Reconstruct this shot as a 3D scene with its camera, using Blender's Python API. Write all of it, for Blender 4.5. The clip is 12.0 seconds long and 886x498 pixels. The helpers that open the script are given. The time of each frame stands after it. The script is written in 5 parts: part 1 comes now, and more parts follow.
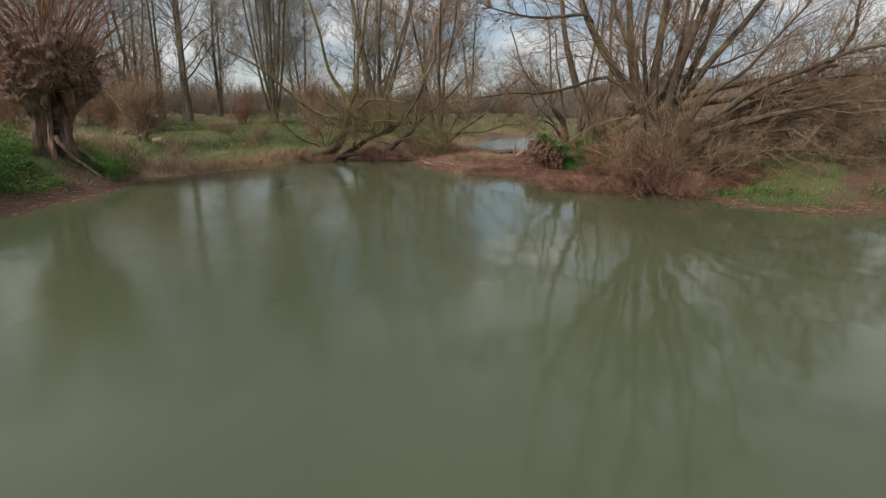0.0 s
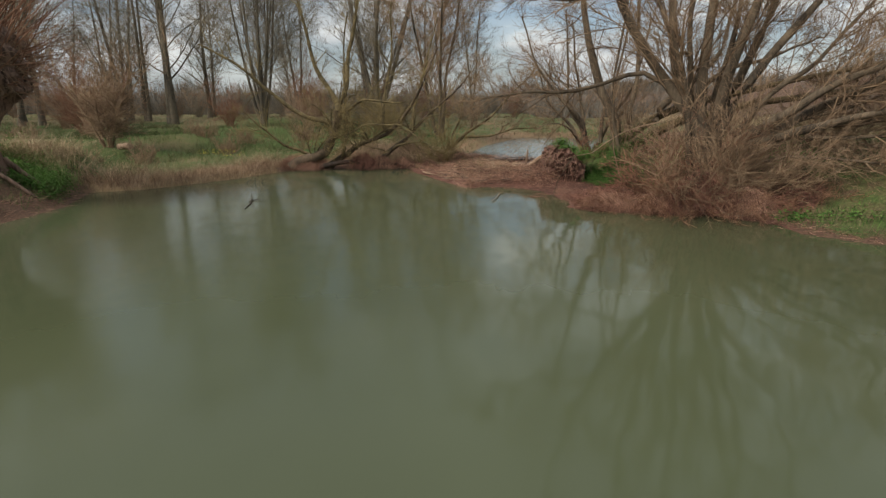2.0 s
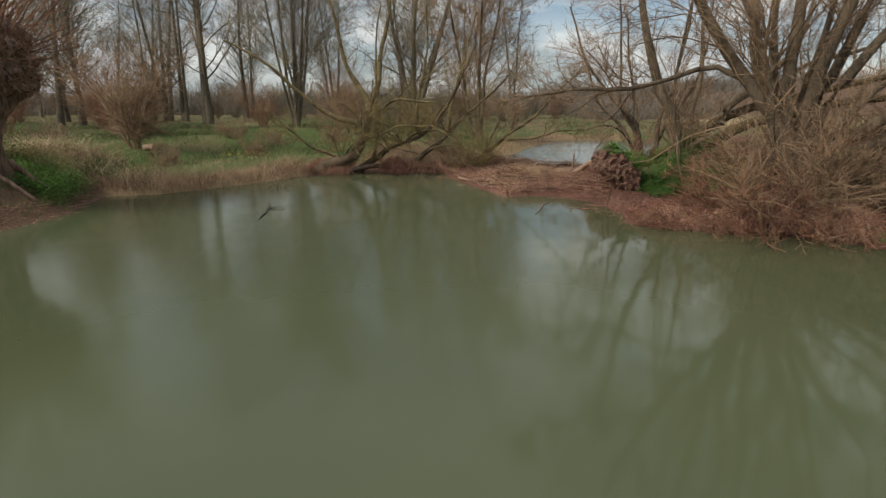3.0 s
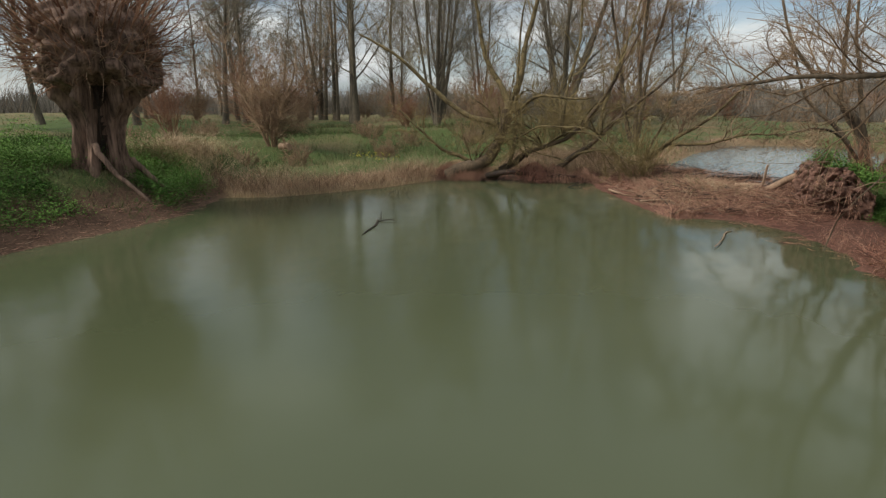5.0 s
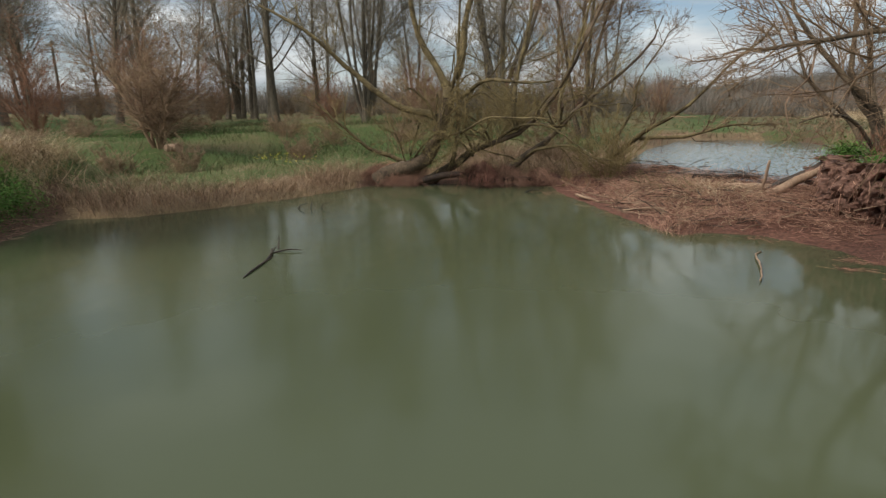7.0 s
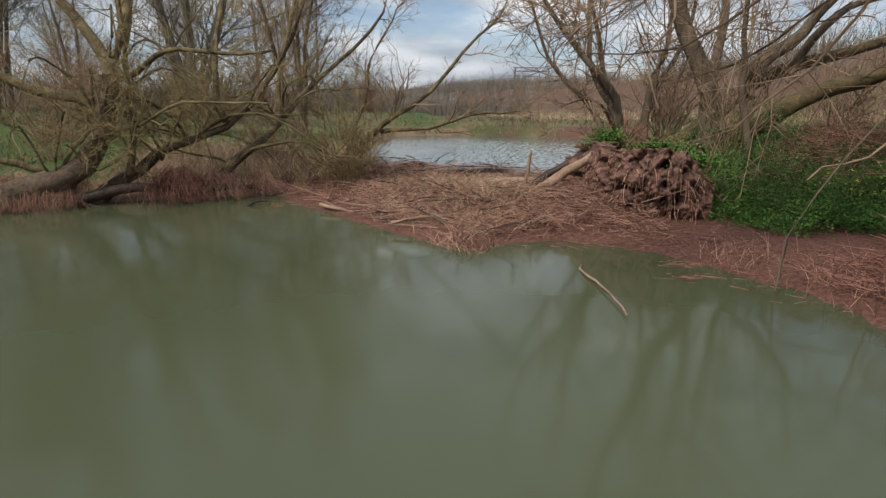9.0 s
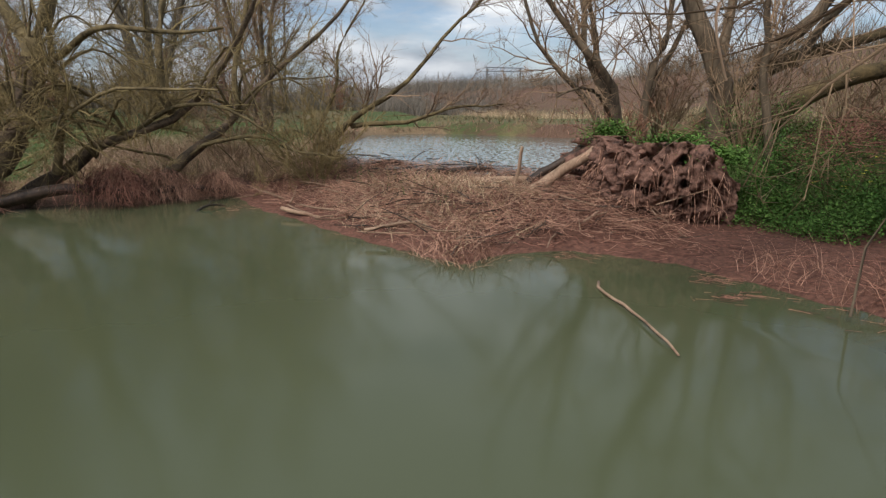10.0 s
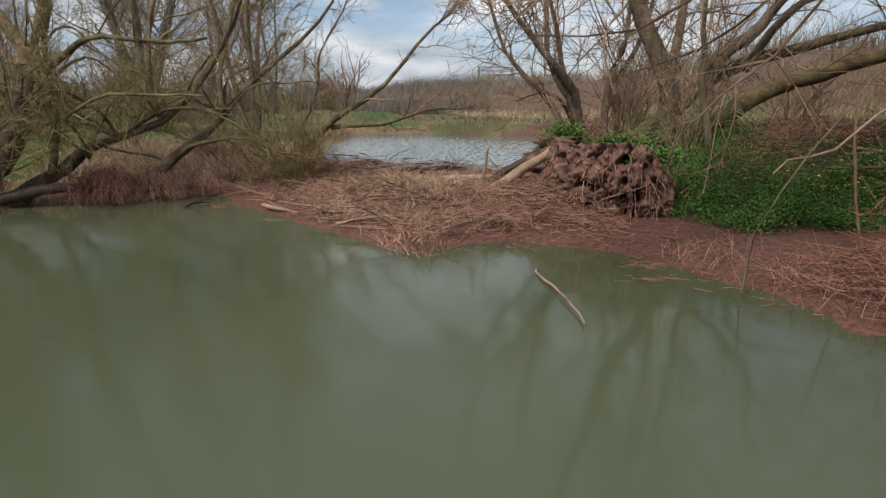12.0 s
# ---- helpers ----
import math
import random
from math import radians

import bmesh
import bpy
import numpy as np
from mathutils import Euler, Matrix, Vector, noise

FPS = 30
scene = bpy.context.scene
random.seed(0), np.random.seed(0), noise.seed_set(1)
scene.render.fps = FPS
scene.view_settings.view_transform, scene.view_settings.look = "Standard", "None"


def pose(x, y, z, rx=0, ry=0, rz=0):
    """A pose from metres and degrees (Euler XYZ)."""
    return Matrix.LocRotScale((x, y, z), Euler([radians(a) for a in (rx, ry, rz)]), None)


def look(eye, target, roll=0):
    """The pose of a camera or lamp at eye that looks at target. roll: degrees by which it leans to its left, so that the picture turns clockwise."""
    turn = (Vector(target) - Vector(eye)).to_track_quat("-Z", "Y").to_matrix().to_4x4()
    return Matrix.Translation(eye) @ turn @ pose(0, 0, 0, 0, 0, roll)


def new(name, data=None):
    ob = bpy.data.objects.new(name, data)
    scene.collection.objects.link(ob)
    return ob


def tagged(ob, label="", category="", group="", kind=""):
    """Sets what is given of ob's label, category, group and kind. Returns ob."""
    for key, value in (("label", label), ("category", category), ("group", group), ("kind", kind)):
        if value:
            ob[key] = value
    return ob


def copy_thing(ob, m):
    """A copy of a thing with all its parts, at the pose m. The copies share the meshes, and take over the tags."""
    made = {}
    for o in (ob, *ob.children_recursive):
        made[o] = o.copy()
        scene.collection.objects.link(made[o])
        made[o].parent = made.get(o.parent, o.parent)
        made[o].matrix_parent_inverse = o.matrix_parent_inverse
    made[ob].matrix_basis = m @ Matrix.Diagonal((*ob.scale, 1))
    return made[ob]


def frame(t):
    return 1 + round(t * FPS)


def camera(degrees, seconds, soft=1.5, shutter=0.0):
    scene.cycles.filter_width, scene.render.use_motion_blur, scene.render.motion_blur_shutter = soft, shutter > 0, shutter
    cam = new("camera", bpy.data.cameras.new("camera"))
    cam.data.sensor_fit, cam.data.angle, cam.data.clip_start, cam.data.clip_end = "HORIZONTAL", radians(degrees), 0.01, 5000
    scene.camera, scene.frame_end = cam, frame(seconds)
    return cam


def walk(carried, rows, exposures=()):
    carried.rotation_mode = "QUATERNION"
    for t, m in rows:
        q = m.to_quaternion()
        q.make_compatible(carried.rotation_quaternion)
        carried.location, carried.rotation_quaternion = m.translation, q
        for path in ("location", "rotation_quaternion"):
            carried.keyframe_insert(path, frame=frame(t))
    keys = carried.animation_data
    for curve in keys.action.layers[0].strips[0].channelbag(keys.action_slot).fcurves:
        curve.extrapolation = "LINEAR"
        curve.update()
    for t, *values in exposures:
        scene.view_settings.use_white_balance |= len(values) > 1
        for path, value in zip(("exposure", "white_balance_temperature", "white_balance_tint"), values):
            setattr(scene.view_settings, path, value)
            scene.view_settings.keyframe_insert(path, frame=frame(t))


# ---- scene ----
cam = camera(77.1, 12.0, soft=1.35, shutter=0.15)
PATH = [
    (0, (0.496, 0.206, 2.061), (0.364, 2.138, 1.559), -0.1),
    (0.5, (0.421, 0.831, 2.057), (0.287, 2.762, 1.554), -0.2),
    (1, (0.373, 1.445, 2.056), (0.237, 3.377, 1.556), -0.1),
    (1.5, (0.369, 2.084, 2.077), (0.229, 4.016, 1.577), -0.1),
    (2, (0.347, 2.749, 2.105), (0.207, 4.68, 1.602), -0.2),
    (2.5, (0.305, 3.427, 2.109), (0.112, 5.353, 1.605), -0.1),
    (3, (0.257, 4.16, 2.061), (-0.012, 6.078, 1.563), -0.1),
    (3.5, (0.152, 4.879, 2.014), (-0.363, 6.747, 1.518), -0.1),
    (5.5, (-0.184, 6.937, 1.964), (-0.949, 8.717, 1.467), -0.3),
    (6, (-0.424, 7.672, 1.891), (-1.201, 9.446, 1.392), -0.6),
    (6.5, (-0.725, 8.385, 1.813), (-1.44, 10.185, 1.315), -0.4),
    (7, (-1.016, 9.083, 1.747), (-1.557, 10.942, 1.249), -0.5),
    (7.5, (-1.273, 9.795, 1.68), (-1.504, 11.717, 1.178), -0.4),
    (9.5, (-1.562, 12.358, 1.394), (-1.049, 14.226, 0.897), -0.0),
    (10, (-1.436, 12.762, 1.326), (-0.906, 14.625, 0.829), 0.1),
    (10.5, (-1.377, 12.78, 1.28), (-0.839, 14.64, 0.781), 0.1),
    (11, (-1.348, 12.61, 1.274), (-0.805, 14.469, 0.774), 0.1),
    (11.5, (-1.314, 12.363, 1.297), (-0.767, 14.221, 0.798), 0.0),
    (12, (-1.276, 12.131, 1.385), (-0.726, 13.987, 0.885), 0.0),
]
walk(cam, [(t, look(eye, target, roll)) for t, eye, target, roll in PATH],
     exposures=((0, 0.05, 6500, 10), (3, 0.02, 6750, 8), (5.5, 0.05, 6600, 7.5), (7.5, 0.07, 6450, 8.5), (9.5, 0.09, 6300, 11.5), (12, 0.12, 6300, 11.5)))

# ---- world, sun, exposure ----
world = bpy.data.worlds.new("sky")
scene.world = world
world.use_nodes = True
wn, wl = world.node_tree.nodes, world.node_tree.links
wn.clear()
SUN_EL, SUN_AZ = radians(44), radians(232)
w_out = wn.new("ShaderNodeOutputWorld")
w_bg = wn.new("ShaderNodeBackground")
w_sky = wn.new("ShaderNodeTexSky")
w_sky.sky_type, w_sky.sun_disc = "NISHITA", False
w_sky.sun_elevation, w_sky.sun_rotation = SUN_EL, SUN_AZ
w_sky.air_density, w_sky.dust_density, w_sky.ozone_density = 1.0, 0.05, 2.0
w_co = wn.new("ShaderNodeTexCoord")
w_map = wn.new("ShaderNodeMapping")
w_map.inputs["Scale"].default_value = (1.0, 1.0, 3.6)
w_map.inputs["Location"].default_value = (0.3, 0.1, 0.0)
w_n1 = wn.new("ShaderNodeTexNoise")
w_n1.inputs["Scale"].default_value, w_n1.inputs["Detail"].default_value, w_n1.inputs["Roughness"].default_value = 2.6, 7.0, 0.58
w_ramp = wn.new("ShaderNodeValToRGB")
w_ramp.color_ramp.elements[0].position, w_ramp.color_ramp.elements[1].position = 0.38, 0.54
w_n2 = wn.new("ShaderNodeTexNoise")
w_n2.inputs["Scale"].default_value, w_n2.inputs["Detail"].default_value = 5.0, 6.0
w_cl = wn.new("ShaderNodeValToRGB")
w_cl.color_ramp.elements[0].position, w_cl.color_ramp.elements[1].position = 0.36, 0.66
w_cl.color_ramp.elements[0].color = (4.6, 5.2, 5.8, 1)
w_cl.color_ramp.elements[1].color = (10.2, 10.4, 10.4, 1)
w_mix = wn.new("ShaderNodeMix")
w_mix.data_type = "RGBA"
wl.new(w_co.outputs["Generated"], w_map.inputs["Vector"])
wl.new(w_map.outputs["Vector"], w_n1.inputs["Vector"])
wl.new(w_map.outputs["Vector"], w_n2.inputs["Vector"])
wl.new(w_n1.outputs["Fac"], w_ramp.inputs["Fac"])
wl.new(w_n2.outputs["Fac"], w_cl.inputs["Fac"])
wl.new(w_sky.outputs["Color"], w_mix.inputs["A"])
w_calm = wn.new("ShaderNodeMix")
w_calm.data_type = "RGBA"
w_calm.inputs["B"].default_value = (4.9, 5.5, 6.0, 1)
w_high = wn.new("ShaderNodeMath")
w_high.operation, w_high.use_clamp = "MULTIPLY_ADD", True
w_high.inputs[1].default_value, w_high.inputs[2].default_value = 3.2, -0.75
wl.new(w_cl.outputs["Color"], w_calm.inputs["A"])
wl.new(w_high.outputs[0], w_calm.inputs["Factor"])
wl.new(w_calm.outputs["Result"], w_mix.inputs["B"])
wl.new(w_mix.outputs["Result"], w_bg.inputs["Color"])
# an overcast sky grows brighter towards the zenith
w_sep = wn.new("ShaderNodeSeparateXYZ")
w_up = wn.new("ShaderNodeMath")
w_up.operation, w_up.use_clamp = "MAXIMUM", False
w_up.inputs[1].default_value = 0.0
w_str = wn.new("ShaderNodeMath")
w_str.operation = "MULTIPLY_ADD"
w_str.inputs[1].default_value, w_str.inputs[2].default_value = 0.085, 0.074
wl.new(w_co.outputs["Generated"], w_sep.inputs["Vector"])
wl.new(w_sep.outputs["Z"], w_up.inputs[0])
wl.new(w_up.outputs[0], w_str.inputs[0])
wl.new(w_str.outputs[0], w_bg.inputs["Strength"])
w_low = wn.new("ShaderNodeMath")
w_low.operation, w_low.use_clamp = "MULTIPLY_ADD", True
w_low.inputs[1].default_value, w_low.inputs[2].default_value = -5.5, 1.0
w_max = wn.new("ShaderNodeMath")
w_max.operation = "MAXIMUM"
wl.new(w_up.outputs[0], w_low.inputs[0])
wl.new(w_low.outputs[0], w_max.inputs[0])
wl.new(w_ramp.outputs["Color"], w_max.inputs[1])
w_over = wn.new("ShaderNodeMath")
w_over.operation = "MAXIMUM"
wl.new(w_up.outputs[0], w_high.inputs[0])
wl.new(w_max.outputs[0], w_over.inputs[0])
wl.new(w_high.outputs[0], w_over.inputs[1])
wl.new(w_over.outputs[0], w_mix.inputs["Factor"])
wl.new(w_bg.outputs["Background"], w_out.inputs["Surface"])

sun = new("sun", bpy.data.lights.new("sun", "SUN"))
sun.data.energy, sun.data.angle, sun.data.color = 3.3, radians(12), (1.0, 0.95, 0.88)
sun_way = Vector((math.sin(SUN_AZ) * math.cos(SUN_EL), math.cos(SUN_AZ) * math.cos(SUN_EL), math.sin(SUN_EL)))
sun.rotation_euler = sun_way.to_track_quat("Z", "Y").to_euler()


# ---- materials ----
def material(name, dark, light, scale=4.0, rough=0.9, bump=0.3, fine=40.0, stretch=(1, 1, 1), island=0.0, spec=0.3):
    """Two-scale noise between two colours, with fine relief; island shifts the brightness of each separate piece."""
    m = bpy.data.materials.new(name)
    m.use_nodes = True
    n, l = m.node_tree.nodes, m.node_tree.links
    p = n["Principled BSDF"]
    p.inputs["Roughness"].default_value = rough
    p.inputs["Specular IOR Level"].default_value = spec
    co = n.new("ShaderNodeTexCoord")
    mp = n.new("ShaderNodeMapping")
    mp.inputs["Scale"].default_value = stretch
    l.new(co.outputs["Object"], mp.inputs["Vector"])
    a = n.new("ShaderNodeTexNoise")
    a.inputs["Scale"].default_value, a.inputs["Detail"].default_value, a.inputs["Roughness"].default_value = scale, 5, 0.6
    b = n.new("ShaderNodeTexNoise")
    b.inputs["Scale"].default_value, b.inputs["Detail"].default_value = fine, 4
    for q in (a, b):
        l.new(mp.outputs["Vector"], q.inputs["Vector"])
    s = n.new("ShaderNodeMath")
    s.operation = "MULTIPLY_ADD"
    s.inputs[1].default_value, s.inputs[2].default_value = 0.5, -0.25
    l.new(b.outputs["Fac"], s.inputs[0])
    t = n.new("ShaderNodeMath")
    t.operation = "ADD"
    l.new(a.outputs["Fac"], t.inputs[0])
    l.new(s.outputs[0], t.inputs[1])
    last = t
    if island:
        g = n.new("ShaderNodeNewGeometry")
        i = n.new("ShaderNodeMath")
        i.operation = "MULTIPLY_ADD"
        i.inputs[1].default_value, i.inputs[2].default_value = island, -island / 2
        l.new(g.outputs["Random Per Island"], i.inputs[0])
        u = n.new("ShaderNodeMath")
        u.operation = "ADD"
        l.new(t.outputs[0], u.inputs[0])
        l.new(i.outputs[0], u.inputs[1])
        last = u
    r = n.new("ShaderNodeValToRGB")
    r.color_ramp.elements[0].position, r.color_ramp.elements[1].position = 0.3, 0.72
    r.color_ramp.elements[0].color, r.color_ramp.elements[1].color = (*dark, 1), (*light, 1)
    l.new(last.outputs[0], r.inputs["Fac"])
    l.new(r.outputs["Color"], p.inputs["Base Color"])
    if bump:
        k = n.new("ShaderNodeBump")
        k.inputs["Strength"].default_value, k.inputs["Distance"].default_value = bump, 0.02
        l.new(t.outputs[0], k.inputs["Height"])
        l.new(k.outputs["Normal"], p.inputs["Normal"])
    return m


BARK = material("willow_bark", (0.035, 0.026, 0.018), (0.195, 0.143, 0.094), 3, 0.95, 0.8, 22, (1, 1, 0.25))
BARK_LICHEN = material("lichen_bark", (0.045, 0.032, 0.016), (0.20, 0.15, 0.072), 5, 0.95, 0.6, 30)
BARK_MOSS = material("mossy_bark", (0.034, 0.025, 0.013), (0.155, 0.108, 0.048), 4, 0.95, 0.8, 25)
BARK_DARK = material("wet_willow_bark", (0.036, 0.026, 0.017), (0.165, 0.115, 0.074), 4, 0.95, 0.8, 26)
BARK_GREY = material("poplar_bark", (0.045, 0.037, 0.028), (0.175, 0.142, 0.10), 1.5, 0.95, 0.6, 14, (1, 1, 0.3))
BARK_POLLARD = material("pollard_bark", (0.030, 0.018, 0.013), (0.32, 0.20, 0.145), 7, 0.97, 1.0, 26, (1, 1, 0.16))
TWIG_GREY = material("grey_twigs", (0.10, 0.083, 0.062), (0.26, 0.215, 0.155), 1, 0.9, 0, 6, island=0.5)
TWIG_YELLOW = material("olive_twigs", (0.11, 0.078, 0.032), (0.29, 0.215, 0.095), 1, 0.85, 0, 6, island=0.5)
TWIG_RED = material("red_brown_twigs", (0.125, 0.055, 0.032), (0.31, 0.165, 0.10), 1, 0.85, 0, 6, island=0.5)
TWIG_BROWN = material("brown_twigs", (0.122, 0.076, 0.045), (0.33, 0.219, 0.133), 1, 0.9, 0, 6, island=0.5)
STRAW = material("straw", (0.22, 0.145, 0.085), (0.60, 0.45, 0.28), 1.2, 0.85, 0, 8, island=0.6)
STRAW_PINK = material("pinkish_sedge", (0.22, 0.125, 0.085), (0.58, 0.385, 0.27), 1.0, 0.9, 0, 7, island=0.7)
DEAD_REED = material("dead_reed", (0.14, 0.066, 0.044), (0.50, 0.285, 0.195), 1.2, 0.85, 0, 8, island=0.7)
RED_DEBRIS = material("red_debris", (0.075, 0.030, 0.022), (0.38, 0.18, 0.125), 1.2, 0.85, 0, 8, island=0.9)
SEDGE = material("faded_sedge", (0.18, 0.115, 0.074), (0.54, 0.38, 0.25), 1.0, 0.9, 0, 7, island=0.6)
ROUGH = material("rough_grass", (0.065, 0.06, 0.027), (0.23, 0.185, 0.095), 0.35, 0.9, 0, 5, island=0.6)
TUSSOCK = material("dark_tussock", (0.026, 0.040, 0.012), (0.10, 0.115, 0.042), 0.5, 0.9, 0, 6, island=0.6)
GRASS = material("grass", (0.026, 0.062, 0.013), (0.095, 0.175, 0.038), 0.5, 0.8, 0, 6, island=0.6)
HERB = material("herb_leaf", (0.038, 0.092, 0.019), (0.165, 0.28, 0.066), 0.9, 0.9, 0, 9, island=0.3, spec=0.08)
PETAL = material("yellow_petal", (0.45, 0.38, 0.03), (0.68, 0.60, 0.07), 3, 0.6, 0, 9)
SOIL = material("earth", (0.036, 0.019, 0.014), (0.26, 0.140, 0.102), 9, 0.95, 1.0, 34)
LOG_PALE = material("bleached_wood", (0.16, 0.095, 0.06), (0.40, 0.27, 0.18), 3, 0.8, 0.4, 30, (1, 1, 0.3))
# wet logs and roots; also the painted shade inside the pollard's hollow
LOG_DARK = material("wet_wood_and_hollow_shade", (0.014, 0.010, 0.008), (0.075, 0.046, 0.030), 3, 0.6, 0.5, 24)
STEEL = material("weathered_steel", (0.10, 0.11, 0.12), (0.20, 0.21, 0.22), 2, 0.6, 0.1, 20)
# brown twigs with the distance haze mixed into the colour
WOODS = material("bare_woods_hazed", (0.10, 0.086, 0.07), (0.24, 0.205, 0.165), 0.06, 0.95, 0, 0.4, island=0.5)
HEDGE_GREEN = material("ivy_hedge", (0.03, 0.045, 0.018), (0.09, 0.10, 0.045), 0.2, 0.9, 0, 1, island=0.5)
BLOSSOM = material("blossom", (0.35, 0.32, 0.28), (0.62, 0.58, 0.54), 1, 0.9, 0, 4, island=0.4)
WHITE_WALL = material("white_render", (0.55, 0.55, 0.53), (0.75, 0.75, 0.73), 0.5, 0.8, 0.1, 6)
SLATE = material("slate_roof", (0.06, 0.06, 0.065), (0.12, 0.12, 0.125), 0.8, 0.7, 0.3, 8)


def ground_material():
    """Soil blended into grass, dead reed and straw by the cover that the ground carries."""
    m = bpy.data.materials.new("ground_cover")
    m.use_nodes = True
    n, l = m.node_tree.nodes, m.node_tree.links
    p = n["Principled BSDF"]
    p.inputs["Roughness"].default_value = 0.95
    p.inputs["Specular IOR Level"].default_value = 0.2
    co = n.new("ShaderNodeTexCoord")
    cov = n.new("ShaderNodeAttribute")
    cov.attribute_name = "cover"
    sep = n.new("ShaderNodeSeparateColor")
    l.new(cov.outputs["Color"], sep.inputs["Color"])

    def tex(scale, detail=6):
        q = n.new("ShaderNodeTexNoise")
        q.inputs["Scale"].default_value, q.inputs["Detail"].default_value, q.inputs["Roughness"].default_value = scale, detail, 0.62
        l.new(co.outputs["Object"], q.inputs["Vector"])
        return q

    def ramp(src, lo, hi, a, b):
        q = n.new("ShaderNodeValToRGB")
        q.color_ramp.elements[0].position, q.color_ramp.elements[1].position = lo, hi
        q.color_ramp.elements[0].color, q.color_ramp.elements[1].color = (*a, 1), (*b, 1)
        l.new(src, q.inputs["Fac"])
        return q.outputs["Color"]

    def mix(f, a, b):
        q = n.new("ShaderNodeMix")
        q.data_type = "RGBA"
        l.new(f, q.inputs["Factor"]), l.new(a, q.inputs["A"]), l.new(b, q.inputs["B"])
        return q.outputs["Result"]

    big, mid, small = tex(0.35), tex(2.2), tex(24, 8)
    soil = ramp(small.outputs["Fac"], 0.3, 0.75, (0.05, 0.028, 0.018), (0.19, 0.11, 0.072))
    grass = mix(ramp(big.outputs["Fac"], 0.47, 0.66, (0, 0, 0), (1, 1, 1)),
                ramp(small.outputs["Fac"], 0.3, 0.7, (0.032, 0.052, 0.015), (0.10, 0.135, 0.038)),
                ramp(small.outputs["Fac"], 0.3, 0.7, (0.08, 0.07, 0.03), (0.22, 0.17, 0.085)))
    straw = ramp(small.outputs["Fac"], 0.3, 0.7, (0.12, 0.075, 0.04), (0.32, 0.22, 0.125))
    # dark red-brown mud and reed, darkened further as shade between the straws
    reed = ramp(small.outputs["Fac"], 0.3, 0.7, (0.055, 0.025, 0.018), (0.20, 0.095, 0.066))
    w = n.new("ShaderNodeMath")
    w.operation = "MULTIPLY_ADD"
    w.inputs[1].default_value, w.inputs[2].default_value = 1.2, -0.6
    l.new(mid.outputs["Fac"], w.inputs[0])

    def soft(channel):
        q = n.new("ShaderNodeMath")
        q.operation, q.use_clamp = "ADD", True
        l.new(sep.outputs[channel], q.inputs[0]), l.new(w.outputs[0], q.inputs[1])
        s = n.new("ShaderNodeMapRange")
        s.inputs["From Min"].default_value, s.inputs["From Max"].default_value = 0.35, 0.65
        l.new(q.outputs[0], s.inputs["Value"])
        return s.outputs["Result"]

    c = mix(soft("Red"), soil, grass)
    c = mix(soft("Blue"), c, straw)
    c = mix(soft("Green"), c, reed)
    l.new(c, p.inputs["Base Color"])
    k = n.new("ShaderNodeBump")
    k.inputs["Strength"].default_value, k.inputs["Distance"].default_value = 0.6, 0.05
    l.new(small.outputs["Fac"], k.inputs["Height"])
    l.new(k.outputs["Normal"], p.inputs["Normal"])
    return m


def water_material(name, colour, light, ripple, fine=3.0):
    m = bpy.data.materials.new(name)
    m.use_nodes = True
    n, l = m.node_tree.nodes, m.node_tree.links
    p = n["Principled BSDF"]
    p.inputs["IOR"].default_value = 1.33
    co = n.new("ShaderNodeTexCoord")
    # the stream stirs the open water, the lee of the near bank lies calm
    sep = n.new("ShaderNodeSeparateXYZ")
    calm = n.new("ShaderNodeMapRange")
    for socket, value in (("From Min", -2.0), ("From Max", 3.0), ("To Min", 0.125), ("To Max", 0.07)):
        calm.inputs[socket].default_value = value
    l.new(co.outputs["Object"], sep.inputs["Vector"])
    l.new(sep.outputs["X"], calm.inputs["Value"])
    l.new(calm.outputs["Result"], p.inputs["Roughness"])
    mp = n.new("ShaderNodeMapping")
    mp.inputs["Scale"].default_value = (1.0, 0.6, 1.0)
    l.new(co.outputs["Object"], mp.inputs["Vector"])
    a = n.new("ShaderNodeTexNoise")
    a.inputs["Scale"].default_value, a.inputs["Detail"].default_value = 0.22, 4
    b = n.new("ShaderNodeTexNoise")
    b.inputs["Scale"].default_value, b.inputs["Detail"].default_value, b.inputs["Roughness"].default_value = fine, 2, 0.5
    for q in (a, b):
        l.new(mp.outputs["Vector"], q.inputs["Vector"])
    r = n.new("ShaderNodeValToRGB")
    r.color_ramp.elements[0].position, r.color_ramp.elements[1].position = 0.35, 0.65
    r.color_ramp.elements[0].color, r.color_ramp.elements[1].color = (*colour, 1), (*light, 1)
    l.new(a.outputs["Fac"], r.inputs["Fac"])
    l.new(r.outputs["Color"], p.inputs["Base Color"])
    c = n.new("ShaderNodeVectorMath")
    c.operation = "SUBTRACT"
    c.inputs[1].default_value = (0.5, 0.5, 0.5)
    l.new(b.outputs["Color"], c.inputs[0])
    k = n.new("ShaderNodeVectorMath")
    k.operation = "MULTIPLY_ADD"
    k.inputs[1].default_value, k.inputs[2].default_value = (ripple, ripple, 0), (0, 0, 1)
    l.new(c.outputs[0], k.inputs[0])
    u = n.new("ShaderNodeVectorMath")
    u.operation = "NORMALIZE"
    l.new(k.outputs[0], u.inputs[0])
    l.new(u.outputs[0], p.inputs["Normal"])
    return m


GROUND = ground_material()
WATER = water_material("murky_water", (0.060, 0.068, 0.034), (0.076, 0.085, 0.044), 0.045)
# base colour paler than WATER: part of the sky's reflection is painted in
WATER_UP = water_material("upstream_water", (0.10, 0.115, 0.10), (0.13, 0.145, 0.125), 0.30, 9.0)

